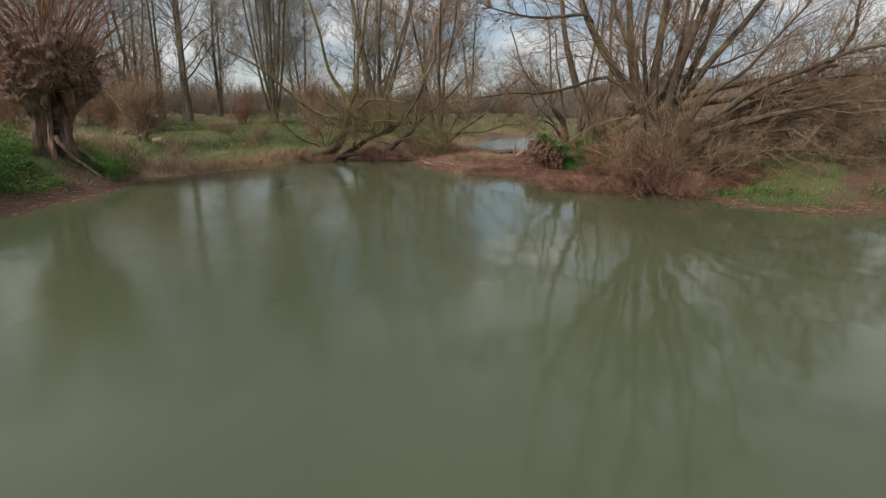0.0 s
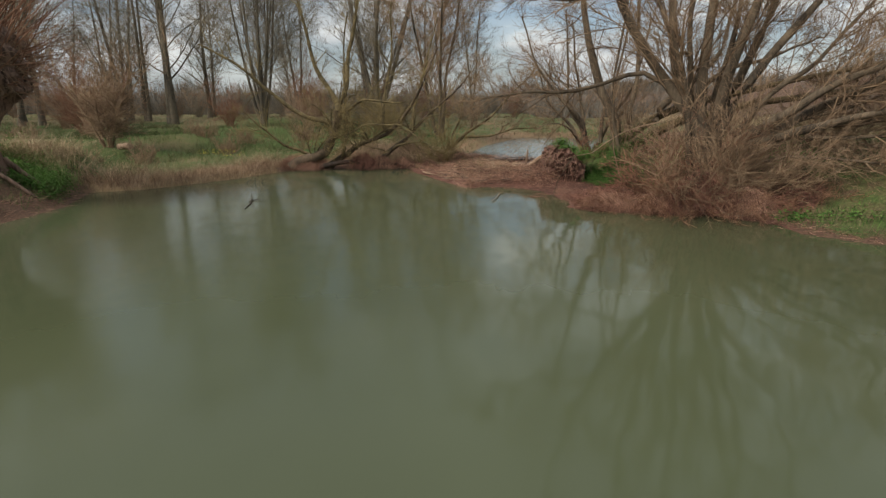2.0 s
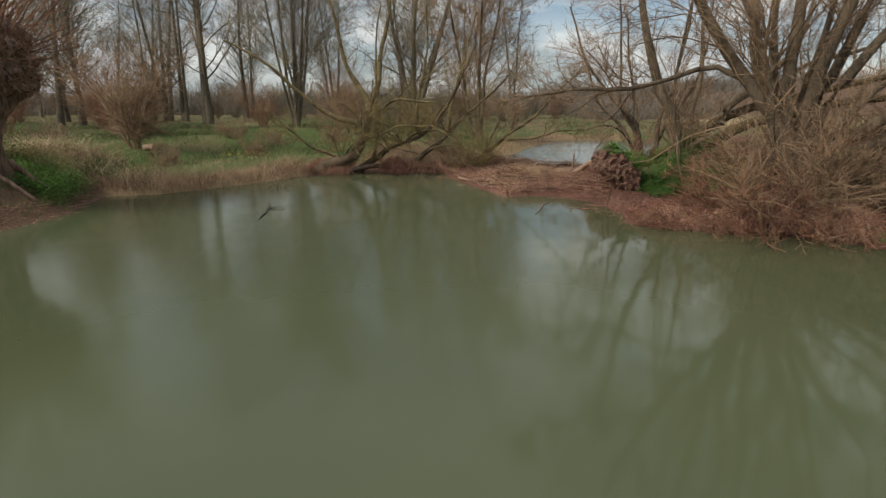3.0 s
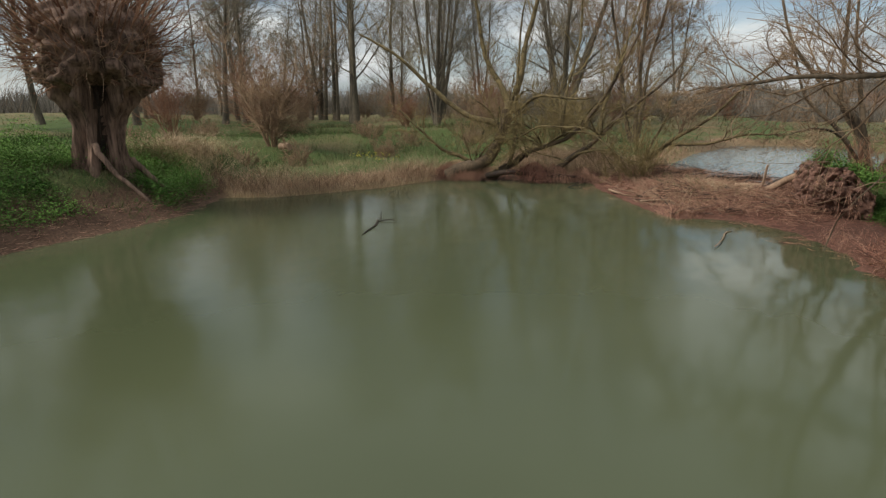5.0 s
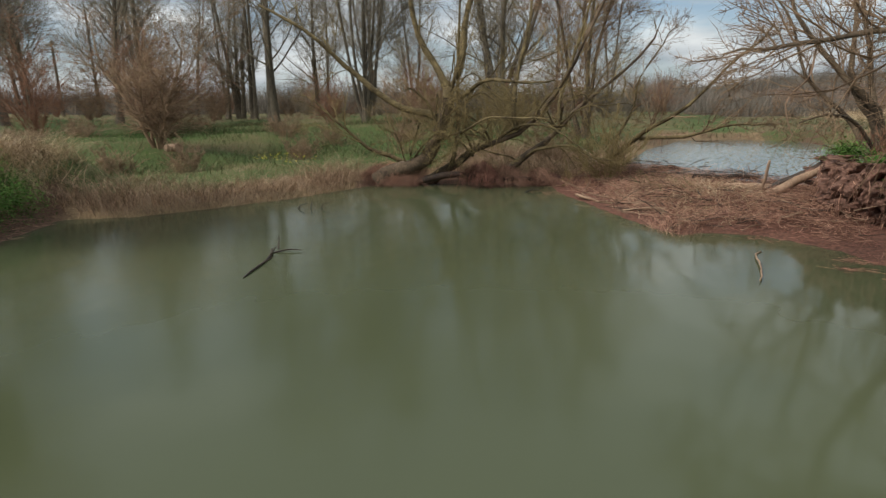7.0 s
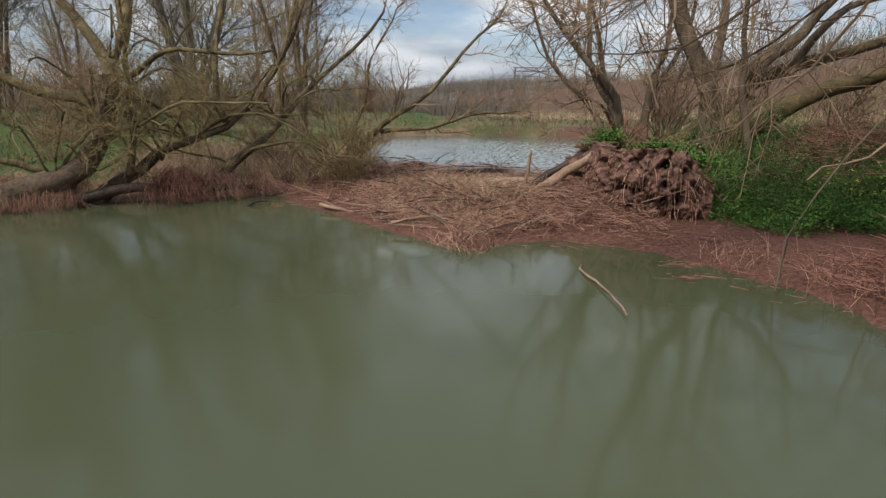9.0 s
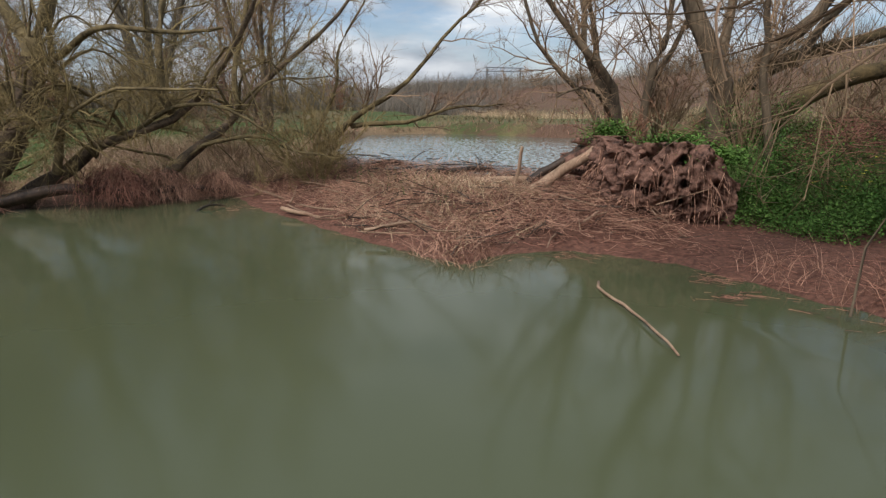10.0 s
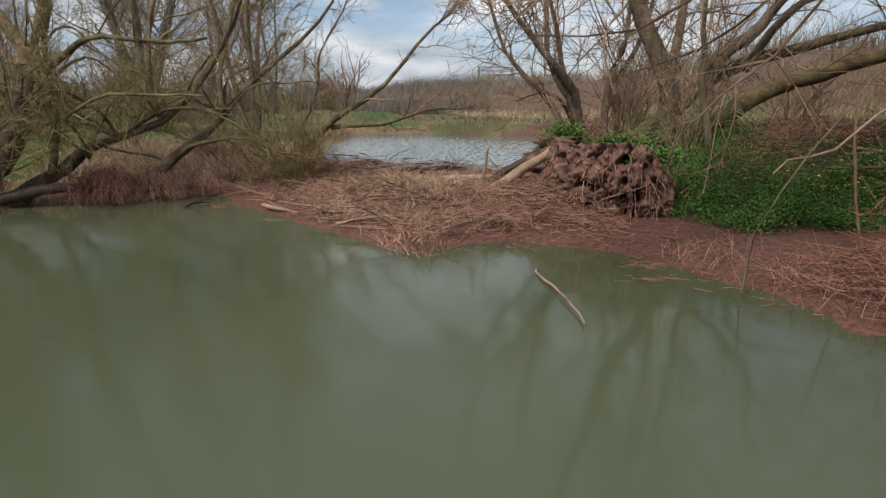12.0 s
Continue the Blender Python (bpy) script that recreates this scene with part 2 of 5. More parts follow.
# ---- geometry helpers ----
rng = np.random.default_rng(7)


def mesh_of(name, verts, faces, mat, smooth=False, tris=None):
    """A mesh from arrays: faces that all have the same number of corners and, if given, triangles besides."""
    verts, faces = np.asarray(verts, np.float32), np.asarray(faces, np.int32)
    tris = np.zeros((0, 3), np.int32) if tris is None else np.asarray(tris, np.int32)
    me = bpy.data.meshes.new(name)
    me.vertices.add(len(verts))
    me.vertices.foreach_set("co", verts.ravel())
    k, total = faces.shape[1], len(faces) + len(tris)
    me.loops.add(faces.size + tris.size)
    me.loops.foreach_set("vertex_index", np.concatenate([faces.ravel(), tris.ravel()]))
    me.polygons.add(total)
    me.polygons.foreach_set("loop_start", np.concatenate([np.arange(0, faces.size, k), faces.size + np.arange(0, tris.size, 3)]).astype(np.int32))
    if smooth:
        me.polygons.foreach_set("use_smooth", np.ones(total, bool))
    me.update(calc_edges=True)
    me.materials.append(mat)
    return me


def merged(pieces):
    vs, fs, n = [], [], 0
    for v, q in pieces:
        vs.append(v), fs.append(np.asarray(q) + n)
        n += len(v)
    return np.concatenate(vs), np.concatenate(fs)


def part(name, data, parent, label=""):
    ob = new(name, data)
    ob.parent = parent
    return tagged(ob, label)


def thing(name, at, label, category, group="", kind=""):
    ob = new(name)
    ob.location = at
    ob.empty_display_size = 0.2
    return tagged(ob, label, category, group, kind)


def unit(v):
    return v / np.maximum(np.linalg.norm(v, axis=-1, keepdims=True), 1e-9)


def tubes(paths, radii, sides):
    """Tapered tubes round N paths of K points each."""
    n, k, _ = paths.shape
    t = unit(np.gradient(paths, axis=1))
    ref = np.where(np.abs(t[..., 2:3]) > 0.9, np.array([1.0, 0, 0]), np.array([0, 0, 1.0]))
    u = unit(np.cross(t, ref))
    v = np.cross(t, u)
    a = np.arange(sides) * 2 * np.pi / sides
    ring = u[:, :, None] * np.cos(a)[:, None] + v[:, :, None] * np.sin(a)[:, None]
    verts = (paths[:, :, None] + ring * radii[:, :, None, None]).reshape(-1, 3)
    base = (np.arange(n)[:, None, None] * k + np.arange(k - 1)[None, :, None]) * sides
    i = np.arange(sides)[None, None, :]
    j = (i + 1) % sides
    quads = np.stack([base + i, base + j, base + sides + j, base + sides + i], -1).reshape(-1, 4)
    return verts, quads


def spikes(paths, radii):
    """Three-sided pointed twigs from the ends of N paths."""
    n = len(paths)
    a, b = paths[:, 0], paths[:, -1]
    t = unit(b - a)
    u = unit(np.cross(t, np.where(np.abs(t[:, 2:3]) > 0.9, np.array([1.0, 0, 0]), np.array([0, 0, 1.0]))))
    v = np.cross(t, u)
    r = radii[:, :1]
    foot = [a + (u * math.cos(g) + v * math.sin(g)) * r for g in (0.0, 2.094, 4.189)]
    verts = np.stack([*foot, b], 1).reshape(-1, 3)
    i = np.arange(n)[:, None] * 4
    return verts, np.concatenate([i + np.array(f) for f in ((0, 1, 3), (1, 2, 3), (2, 0, 3))])


def grow(start, way, length, radius, k=5, wander=0.12, up=0.05, tip=0.15):
    """N branches: their paths and radii."""
    n = len(start)
    pts, d = [start], unit(way)
    step = (length / (k - 1))[:, None]
    for _ in range(k - 1):
        d = unit(d + rng.normal(0, wander, (n, 3)) + np.array([0, 0, up]))
        pts.append(pts[-1] + d * step)
    s = np.linspace(0, 1, k)
    return np.stack(pts, 1), radius[:, None] * (1 - (1 - tip) * s)


def spawn(paths, radii, each, t0=0.25, t1=1.0, spread=(25, 60), ratio=0.5, thin=0.6, up=0.1, lengths=None):
    """Child branches of N branches: start, way, length, radius."""
    n, k, _ = paths.shape
    idx = np.repeat(np.arange(n), each)
    t = rng.uniform(t0, t1, len(idx)) * (k - 1)
    i = np.minimum(t.astype(int), k - 2)
    f = (t - i)[:, None]
    p = paths[idx, i] * (1 - f) + paths[idx, i + 1] * f
    tan = unit(paths[idx, i + 1] - paths[idx, i])
    side = unit(np.cross(tan, rng.normal(0, 1, (len(idx), 3))))
    a = np.radians(rng.uniform(*spread, len(idx)))[:, None]
    way = tan * np.cos(a) + side * np.sin(a) + np.array([0, 0, up])
    span = np.linalg.norm(np.diff(paths, axis=1), axis=2).sum(1)[idx]
    length = span * ratio * rng.uniform(0.55, 1.2, len(idx)) * (1.1 - 0.5 * t / (k - 1))
    if lengths:
        length = rng.uniform(*lengths, len(idx))
    r = (radii[idx, i] * (1 - f[:, 0]) + radii[idx, i + 1] * f[:, 0]) * thin
    return p, way, length, r


def curve_through(points, k):
    """k points of a smooth line through a few points."""
    p = np.array(points, float)
    p = np.vstack([2 * p[0] - p[1], p, 2 * p[-1] - p[-2]])
    out = []
    for s in np.linspace(0, len(points) - 1 - 1e-6, k):
        i, u = int(s), s - int(s)
        a, b, c, d = p[i:i + 4]
        out.append(0.5 * (2 * b + (c - a) * u + (2 * a - 5 * b + 4 * c - d) * u * u + (3 * b - a - 3 * c + d) * u ** 3))
    return np.array(out)


def bole(points, r0, r1, k=14, sides=12, rough=0.12, flare=0.0, kinky=1.0):
    """A knotty limb through a few points: path, radii and its mesh arrays."""
    path = curve_through(points, k)
    span = np.linalg.norm(np.diff(path, axis=0), axis=1).sum()
    kink = rng.normal(0, 1, (k + 4, 3))
    kink = (kink[:-4] + 2 * kink[1:-3] + 3 * kink[2:-2] + 2 * kink[3:-1] + kink[4:]) / 4.4
    path[1:-1] += kink[1:-1] * min(0.016 * span, 0.06) * np.array([1, 1, kinky]) + rng.normal(0, 0.10 * min(r0, r1), (k - 2, 3))
    s = np.linspace(0, 1, k)
    rad = r0 + (r1 - r0) * s + flare * np.exp(-s * 9)
    v, q = tubes(path[None], rad[None], sides)
    centre = np.repeat(path, sides, 0)
    out = v - centre
    wob = np.array([noise.noise(Vector(x * 5.0)) + 0.5 * noise.noise(Vector(x * 13.0)) for x in v])
    return path, rad, (centre + out * (1 + rough * wob)[:, None], q)


def blades(root, height, width, lean, bend=0.4, segs=2):
    """Grass blades or reed strips as tapering bent strips. lean: N x 3 top offset as a share of the height."""
    n = len(root)
    az = rng.uniform(0, 2 * np.pi, n)
    side = np.stack([np.cos(az), np.sin(az), np.zeros(n)], 1) * (width / 2)[:, None]
    rows = []
    for i in range(segs + 1):
        s = i / segs
        c = root + np.array([0, 0, 1.0]) * (height * s * (1 - bend * 0.4 * s))[:, None] + lean * (height * s ** 1.5)[:, None]
        w = side * (1 - 0.85 * s)
        rows += [c - w, c + w]
    v = np.stack(rows, 1).reshape(-1, 3)
    base = np.arange(n)[:, None] * (2 * (segs + 1))
    q = np.concatenate([base + np.array([2 * i, 2 * i + 1, 2 * i + 3, 2 * i + 2]) for i in range(segs)])
    return v, q


def leaves(root, size, tilt=0.5, wide=0.42):
    """Pointed cupped leaves."""
    n = len(root)
    az = rng.uniform(0, 2 * np.pi, n)
    f = unit(np.stack([np.cos(az), np.sin(az), rng.normal(0, tilt, n)], 1))
    s = unit(np.cross(f, np.array([0, 0, 1.0]))) * (size * wide)[:, None]
    u = np.cross(s, f)
    z = size[:, None]
    rows = [root, root + f * z * 0.5 + s + u * 0.4, root + f * z, root + f * z * 0.5 - s + u * 0.4]
    v = np.stack(rows, 1).reshape(-1, 3)
    return v, np.arange(n * 4).reshape(n, 4)


# ---- the lie of the land ----
POND = np.array([(-8.6, 10), (-8.5, 11.5), (-8.45, 12.8), (-8.65, 14), (-9.1, 15), (-9.5, 15.9), (-8.5, 16.4), (-7.8, 17.3), (-6.8, 18.8),
                 (-6.2, 20.5), (-5.6, 21.2), (-4.4, 21.5), (-3, 21.7), (-2.2, 21.8), (-1.75, 20.4), (-1.2, 19.45), (-0.8, 18.6), (-0.4, 17.7),
                 (0, 17.1), (0.4, 17.4), (0.9, 17.4), (1.5, 17.05), (1.95, 16.5), (2.05, 15.9), (2.2, 15.3), (2.2, 14.6), (2.6, 14.1),
                 (3.65, 13.9), (4.7, 13.75), (5.5, 13.1), (5.7, 12.1), (6.4, 11.5), (7.5, 11.25), (8.4, 11.4), (12, 11.7), (20, 10),
                 (28, 2), (30, -20), (20, -40), (-14, -40), (-12, -15), (-10, 0), (-9, 6)], float)
POOL = np.array([(-0.5, 23.3), (0.9, 22.3), (2.3, 21.9), (3.0, 21.9), (4.0, 23.2), (6, 25.5), (10, 27.5), (22, 30), (22, 34), (13, 32.5),
                 (9.6, 34), (7.4, 36.9), (5.5, 38.8), (2.6, 38.6), (1.9, 36), (0.6, 32), (-0.3, 26)], float)
RIGHT_BANK = np.array([(3.0, 22), (2.75, 20.6), (2.6, 19.3), (2.35, 18.6), (2.45, 17.95), (2.85, 17.5), (3.3, 17.0), (3.9, 16.4), (4.1, 15.6), (4.4, 14.9),
                       (5.4, 14.4), (6.2, 13.4), (6.4, 12.6), (7.0, 12.1), (7.8, 11.8), (8.6, 11.9), (12, 12.1), (21, 10.6), (29, 2.5), (80, -20),
                       (80, 70), (23, 29.5), (10, 27), (6, 25), (4, 22.8)], float)
DAM = np.array([(-2.0, 21.9), (-1.75, 20.4), (-0.8, 18.6), (0, 17.1), (2, 16.4), (2.4, 17.6), (2.6, 19.3), (3, 21.9), (0.9, 22.3), (-0.5, 23.3)], float)
RIDGE = np.array([(20, 330), (44, 200), (53, 140), (54, 100), (50, 60), (50, 20), (60, -40)], float)


def inside_distance(x, y, poly):
    """Signed distance to a closed outline, positive inside."""
    p, q = np.asarray(poly), np.roll(poly, -1, 0)
    best, cross = np.full(x.shape, 1e9), np.zeros(x.shape, int)
    for (ax, ay), (bx, by) in zip(p, q):
        dx, dy = bx - ax, by - ay
        t = np.clip(((x - ax) * dx + (y - ay) * dy) / (dx * dx + dy * dy), 0, 1)
        best = np.minimum(best, np.hypot(x - ax - t * dx, y - ay - t * dy))
        hit = ((ay > y) != (by > y)) & (x < ax + (y - ay) * dx / (dy if dy else 1e-9))
        cross += hit
    return np.where(cross % 2 == 1, best, -best)


def line_distance(x, y, line):
    best = np.full(x.shape, 1e9)
    for (ax, ay), (bx, by) in zip(line[:-1], line[1:]):
        dx, dy = bx - ax, by - ay
        t = np.clip(((x - ax) * dx + (y - ay) * dy) / (dx * dx + dy * dy), 0, 1)
        best = np.minimum(best, np.hypot(x - ax - t * dx, y - ay - t * dy))
    return best


def step(a, b, x):
    s = np.clip((x - a) / (b - a), 0, 1)
    return s * s * (3 - 2 * s)


WAVES = [(rng.uniform(-1, 1, 2) * f, rng.uniform(0, 6.28), 1 / f) for f in (0.5, 0.9, 1.4, 2.2, 3.1, 4.3, 6.0, 8.0) for _ in range(3)]


def lumps(x, y):
    return sum(a * np.sin(k[0] * x + k[1] * y + p) for k, p, a in WAVES) / 5


def land(x, y):
    """Height of the ground, and how it is covered (grass, red debris, straw)."""
    pond, pool = -inside_distance(x, y, POND), -inside_distance(x, y, POOL)
    pond = pond + 0.055 * lumps(x * 2.7 + 4, y * 2.7) + 0.03 * lumps(x * 6.1, y * 6.1)
    d = np.minimum(pond, pool)
    reach = 15.9 + 2.2 * step(-9.4, -11.0, x)
    left = step(-7.9, -8.6, x) * step(reach + 0.6, reach - 0.6, y)
    meadow = 0.10 * step(0, 0.25, d) + 0.25 * step(0.1, 2.5, d) + 0.5 * step(1.5, 11, d)
    near = 0.26 * step(0.0, 0.55, d) + 0.62 * step(0.4, 1.7, d)
    h = meadow * (1 - left) + near * left
    bank = inside_distance(x, y, RIGHT_BANK)
    steep = step(2.95, 2.6, x)
    right = step(1.6, 2.4, x) * step(23.5, 22, np.where(x < 6, y, 0))
    shelf = 0.03 + 0.09 * step(0, 0.8, pond)
    rise = (0.70 * step(-0.02, 0.22, bank) * steep + 0.62 * step(-0.15, 1.8, bank) * (1 - steep) + 0.25 * step(0.3, 3.5, bank) + 0.15 * step(2, 9, bank))
    h = h * (1 - right) + (shelf + rise) * right
    dam = step(-0.25, 0.35, inside_distance(x, y, DAM))
    h = h * (1 - dam) + dam * (0.03 + 0.05 * step(0.0, 0.5, pond) + 0.17 * step(0.3, 1.5, pond) + -0.09 * step(1.6, 3.2, pond) + 0.12 * np.exp(-((x - 0.35) / 0.9) ** 2 - ((y - 19.3) / 1.1) ** 2) + 0.06 * np.maximum(0, lumps(x * 2.3, y * 2.3)) * step(0.3, 1, pond))
    h = h + 0.16 * step(-7, -10, x) * step(1.5, 4, d) * (lumps(x * 0.45 + 3, y * 0.45) + 0.25) + (0.05 + 0.12 * step(-7, -11, x) * step(2, 4, d)) * lumps(x, y) * step(0.05, 1.5, d) * (1 - 0.3 * dam)
    h = np.where(d < 0, -0.7 * step(0, -1.5, d) - 0.02, h)
    far = line_distance(x, y, RIDGE)
    h = h + 5.3 * step(27, 7, far)
    h = h + 0.42 * step(0.0, 0.7, pool) * step(28, 31, y) * step(60, 45, y) * (0.3 + 0.7 * step(5, 8, x))
    grass = step(0.5, 1.6, d) * (1 - dam)
    grass = np.where(right > 0.5, step(0.0, 0.3, bank) * (0.75 + 0.25 * np.maximum(step(6.0, 6.8, x), step(1.0, 2.0, bank))), grass)
    grass = np.where((right > 0.5) & (x > 6), np.clip(step(0.02, 0.22, pond) * (0.45 + 0.7 * lumps(x * 2.1, y * 2.1 + 3)), 0, 0.6), grass)
    straw = step(2.2, 0.4, d) * (1 - left) * (1 - right) * (1 - dam) + 0.45 * step(28, 75, np.hypot(x, y - 15))
    straw = np.maximum(straw, 0.47 * step(31, 44, y))
    beyond = step(30, 12, far)
    straw = straw * (1 - beyond)
    over = 0.5 * step(1, 4, x) * step(34, 38, y)
    grass, straw = np.maximum(grass, over) * (1 - 0.75 * beyond), straw * (1 - 0.8 * over)
    # dark soil colour below the root mats stands in for the undercut's shade
    under = step(0.7, 0.35, d) * step(-6.7, -6.2, x) * step(-1.9, -2.4, x) * step(20.2, 20.6, y)
    straw, grass = straw * (1 - under), grass * (1 - under)
    mud = step(-0.9, -0.3, inside_distance(x, y, DAM))
    straw, grass = straw * (1 - mud), grass * (1 - mud)
    red = np.maximum(np.maximum(dam, mud), right * step(0.25, -0.1, bank) * step(6.2, 5.2, x))
    red = np.maximum(red, 0.75 * right * step(1.7, 0.7, np.hypot(x - 6.0, (y - 14.2) * 1.2)))
    return h, grass, red, straw


def height(x, y):
    return land(np.atleast_1d(np.asarray(x, float)), np.atleast_1d(np.asarray(y, float)))[0]


def axis(lo, hi, fine, growth, reach):
    mid = np.arange(lo, hi + 1e-6, fine)
    out, s, v = [], fine, 0.0
    while v < reach:
        s *= growth
        v += s
        out.append(v)
    out = np.array(out)
    return np.concatenate([lo - out[::-1], mid, hi + out])


gx, gy = axis(-14, 10, 0.21, 1.075, 3500), axis(9.5, 24, 0.21, 1.075, 3500)
X, Y = np.meshgrid(gx, gy)
Hh, cg, cr, cs = land(X, Y)
idx = np.arange(X.size).reshape(X.shape)
quads = np.stack([idx[:-1, :-1], idx[:-1, 1:], idx[1:, 1:], idx[1:, :-1]], -1).reshape(-1, 4)
me = mesh_of("ground", np.stack([X, Y, Hh], -1).reshape(-1, 3), quads, GROUND, True)
cover = me.color_attributes.new("cover", "FLOAT_COLOR", "POINT")
cover.data.foreach_set("color", np.stack([cg, cr, cs, np.ones_like(cg)], -1).astype(np.float32).ravel())
tagged(new("ground", me), "grassy meadow and muddy river banks", "ground", kind="structure")


def sheet(name, outline, z, mat, label):
    """A water sheet over an outline, widened a little under the banks."""
    bm = bmesh.new()
    lo, hi = outline.min(0) - 0.6, outline.max(0) + 0.6
    bm.faces.new([bm.verts.new((x, y, z)) for x, y in ((lo[0], lo[1]), (hi[0], lo[1]), (hi[0], hi[1]), (lo[0], hi[1]))])
    data = bpy.data.meshes.new(name)
    bm.to_mesh(data)
    bm.free()
    data.materials.append(mat)
    return tagged(new(name, data), label, "water", kind="structure")


sheet("water", POND, 0.0, WATER, "calm murky olive-green river water")
sheet("water_upstream", POOL, 0.06, WATER_UP, "rippled river water above the debris dam, sky sheen painted into its colour")

# ---- trees ----
def crown(name, levels, mat, parent, sides=(5, 4, 3, 3), label=""):
    """One mesh of all branches of the given levels of (paths, radii); twigs of two points end in a tip."""
    v, q = merged([tubes(p, r, s) for (p, r), s in zip(levels, sides) if p.shape[1] > 2])
    tris = None
    if levels[-1][0].shape[1] == 2:
        w, tris = spikes(*levels[-1])
        v, tris = np.concatenate([v, w]), tris + len(v)
    return part(name, mesh_of(name, v, q, mat, True, tris), parent, label)


def sprays(limbs, levels, mat, sides):
    """Hang on each limb the branches that spring from it."""
    n = len(limbs)
    for j, limb in enumerate(limbs):
        cut = [(p[j * len(p) // n:(j + 1) * len(p) // n], r[j * len(p) // n:(j + 1) * len(p) // n]) for p, r in levels]
        crown("crown", cut, mat, limb, sides)


def poplar(at, tall, r0, label, stems=1, lean=0.03, mat=BARK_GREY, twig=TWIG_GREY, branches=24, name="poplar_tree", first=0.16, fork=0.35, category="tree", group="", fine=8):
    """A tall bare tree with one or more ascending stems."""
    x, y = at
    z = float(height(x, y)[0])
    top = thing(name, (x, y, z), label, category, group)
    stems_p, stems_r, trunks = [], [], []
    for i in range(stems):
        a = rng.uniform(0, 6.28) if stems == 1 else 6.28 * i / stems + rng.uniform(-0.4, 0.4)
        sp = lean if stems == 1 else fork * rng.uniform(0.35, 1.0) * 0.62
        off = np.array([math.cos(a), math.sin(a), 0])
        h = tall * rng.uniform(0.85, 1.05)
        pts = [off * r0 * (0.6 if stems > 1 else 0) + np.array([0, 0, -0.15]), off * (h * sp * 0.35) + np.array([0, 0, h * 0.3]),
               off * (h * sp * 0.7) + rng.normal(0, 0.15, 3) + np.array([0, 0, h * 0.65]), off * h * sp + rng.normal(0, 0.3, 3) + np.array([0, 0, h])]
        p, r, arrays = bole(pts, r0 * rng.uniform(0.8, 1.05), 0.03, 12, 9, 0.1, r0 * 0.5)
        trunks.append(part("trunk", mesh_of("trunk", *arrays, mat, True), top))
        stems_p.append(p), stems_r.append(r)
    P, R = np.array(stems_p), np.array(stems_r)
    l1 = grow(*spawn(P, R, int(branches * 1.7), first, 0.97, (28, 70), 0.36, 0.30, 0.14), 7, 0.14, 0.06)
    l2 = grow(*spawn(*l1, 8, 0.15, 1, (25, 60), 0.48, 0.55, 0.1), 3, 0.16, 0.05)
    l2[1][:] = np.maximum(l2[1], 0.0065)
    l3 = grow(*spawn(*l2, int(fine * 1.7), 0.1, 1, (20, 60), 0.7, 0.6, 0.08), 2, 0.15, 0.05)
    l3[1][:] = np.maximum(l3[1], 0.0062)
    sprays(trunks, [l1, l2, l3], twig, (5, 3, 3))
    return top


def shrub(at, tall, wide, stems, label, mat=TWIG_BROWN, name="shrub", each=7, thick=0.03, fine=7, category="shrub", z=None, bend=0.10, rise=0.03, spread=(20, 60), foot=0.15, drift=(0, 0)):
    """A bush of many stems from one root."""
    x, y = at
    z = float(height(x, y)[0]) if z is None else z
    top = thing(name, (x, y, z), label, category)
    a = rng.uniform(0, 6.28, stems)
    s = np.stack([np.cos(a) * foot, np.sin(a) * foot * 0.6, np.full(stems, -0.08)], 1) * rng.uniform(0.3, 1.2, (stems, 1))
    out = rng.uniform(0.05, 1.0, stems) * wide / tall
    way = np.stack([np.cos(a) * out, np.sin(a) * out, np.ones(stems)], 1) + np.array([drift[0], drift[1], 0])
    l0 = grow(s, way, rng.uniform(0.45, 1.05, stems) * tall, rng.uniform(0.6, 1.2, stems) * thick, 9, bend, rise)
    l1 = grow(*spawn(*l0, each, 0.15, 1, spread, 0.42, 0.55, 0.1), 3, 0.16, 0.04)
    l1[1][:] = np.maximum(l1[1], 0.005)
    l2 = grow(*spawn(*l1, int(fine * 1.5), 0.1, 1, (20, 65), 0.65, 0.6, 0.05), 2, 0.16, 0.02)
    l2[1][:] = np.maximum(l2[1], 0.004)
    for i in range(stems):
        part("stem", mesh_of("stem", *tubes(l0[0][i:i + 1], l0[1][i:i + 1], 6), mat, True), top)
    crown("crown", [l1, l2], mat, top, (3, 3))
    return top


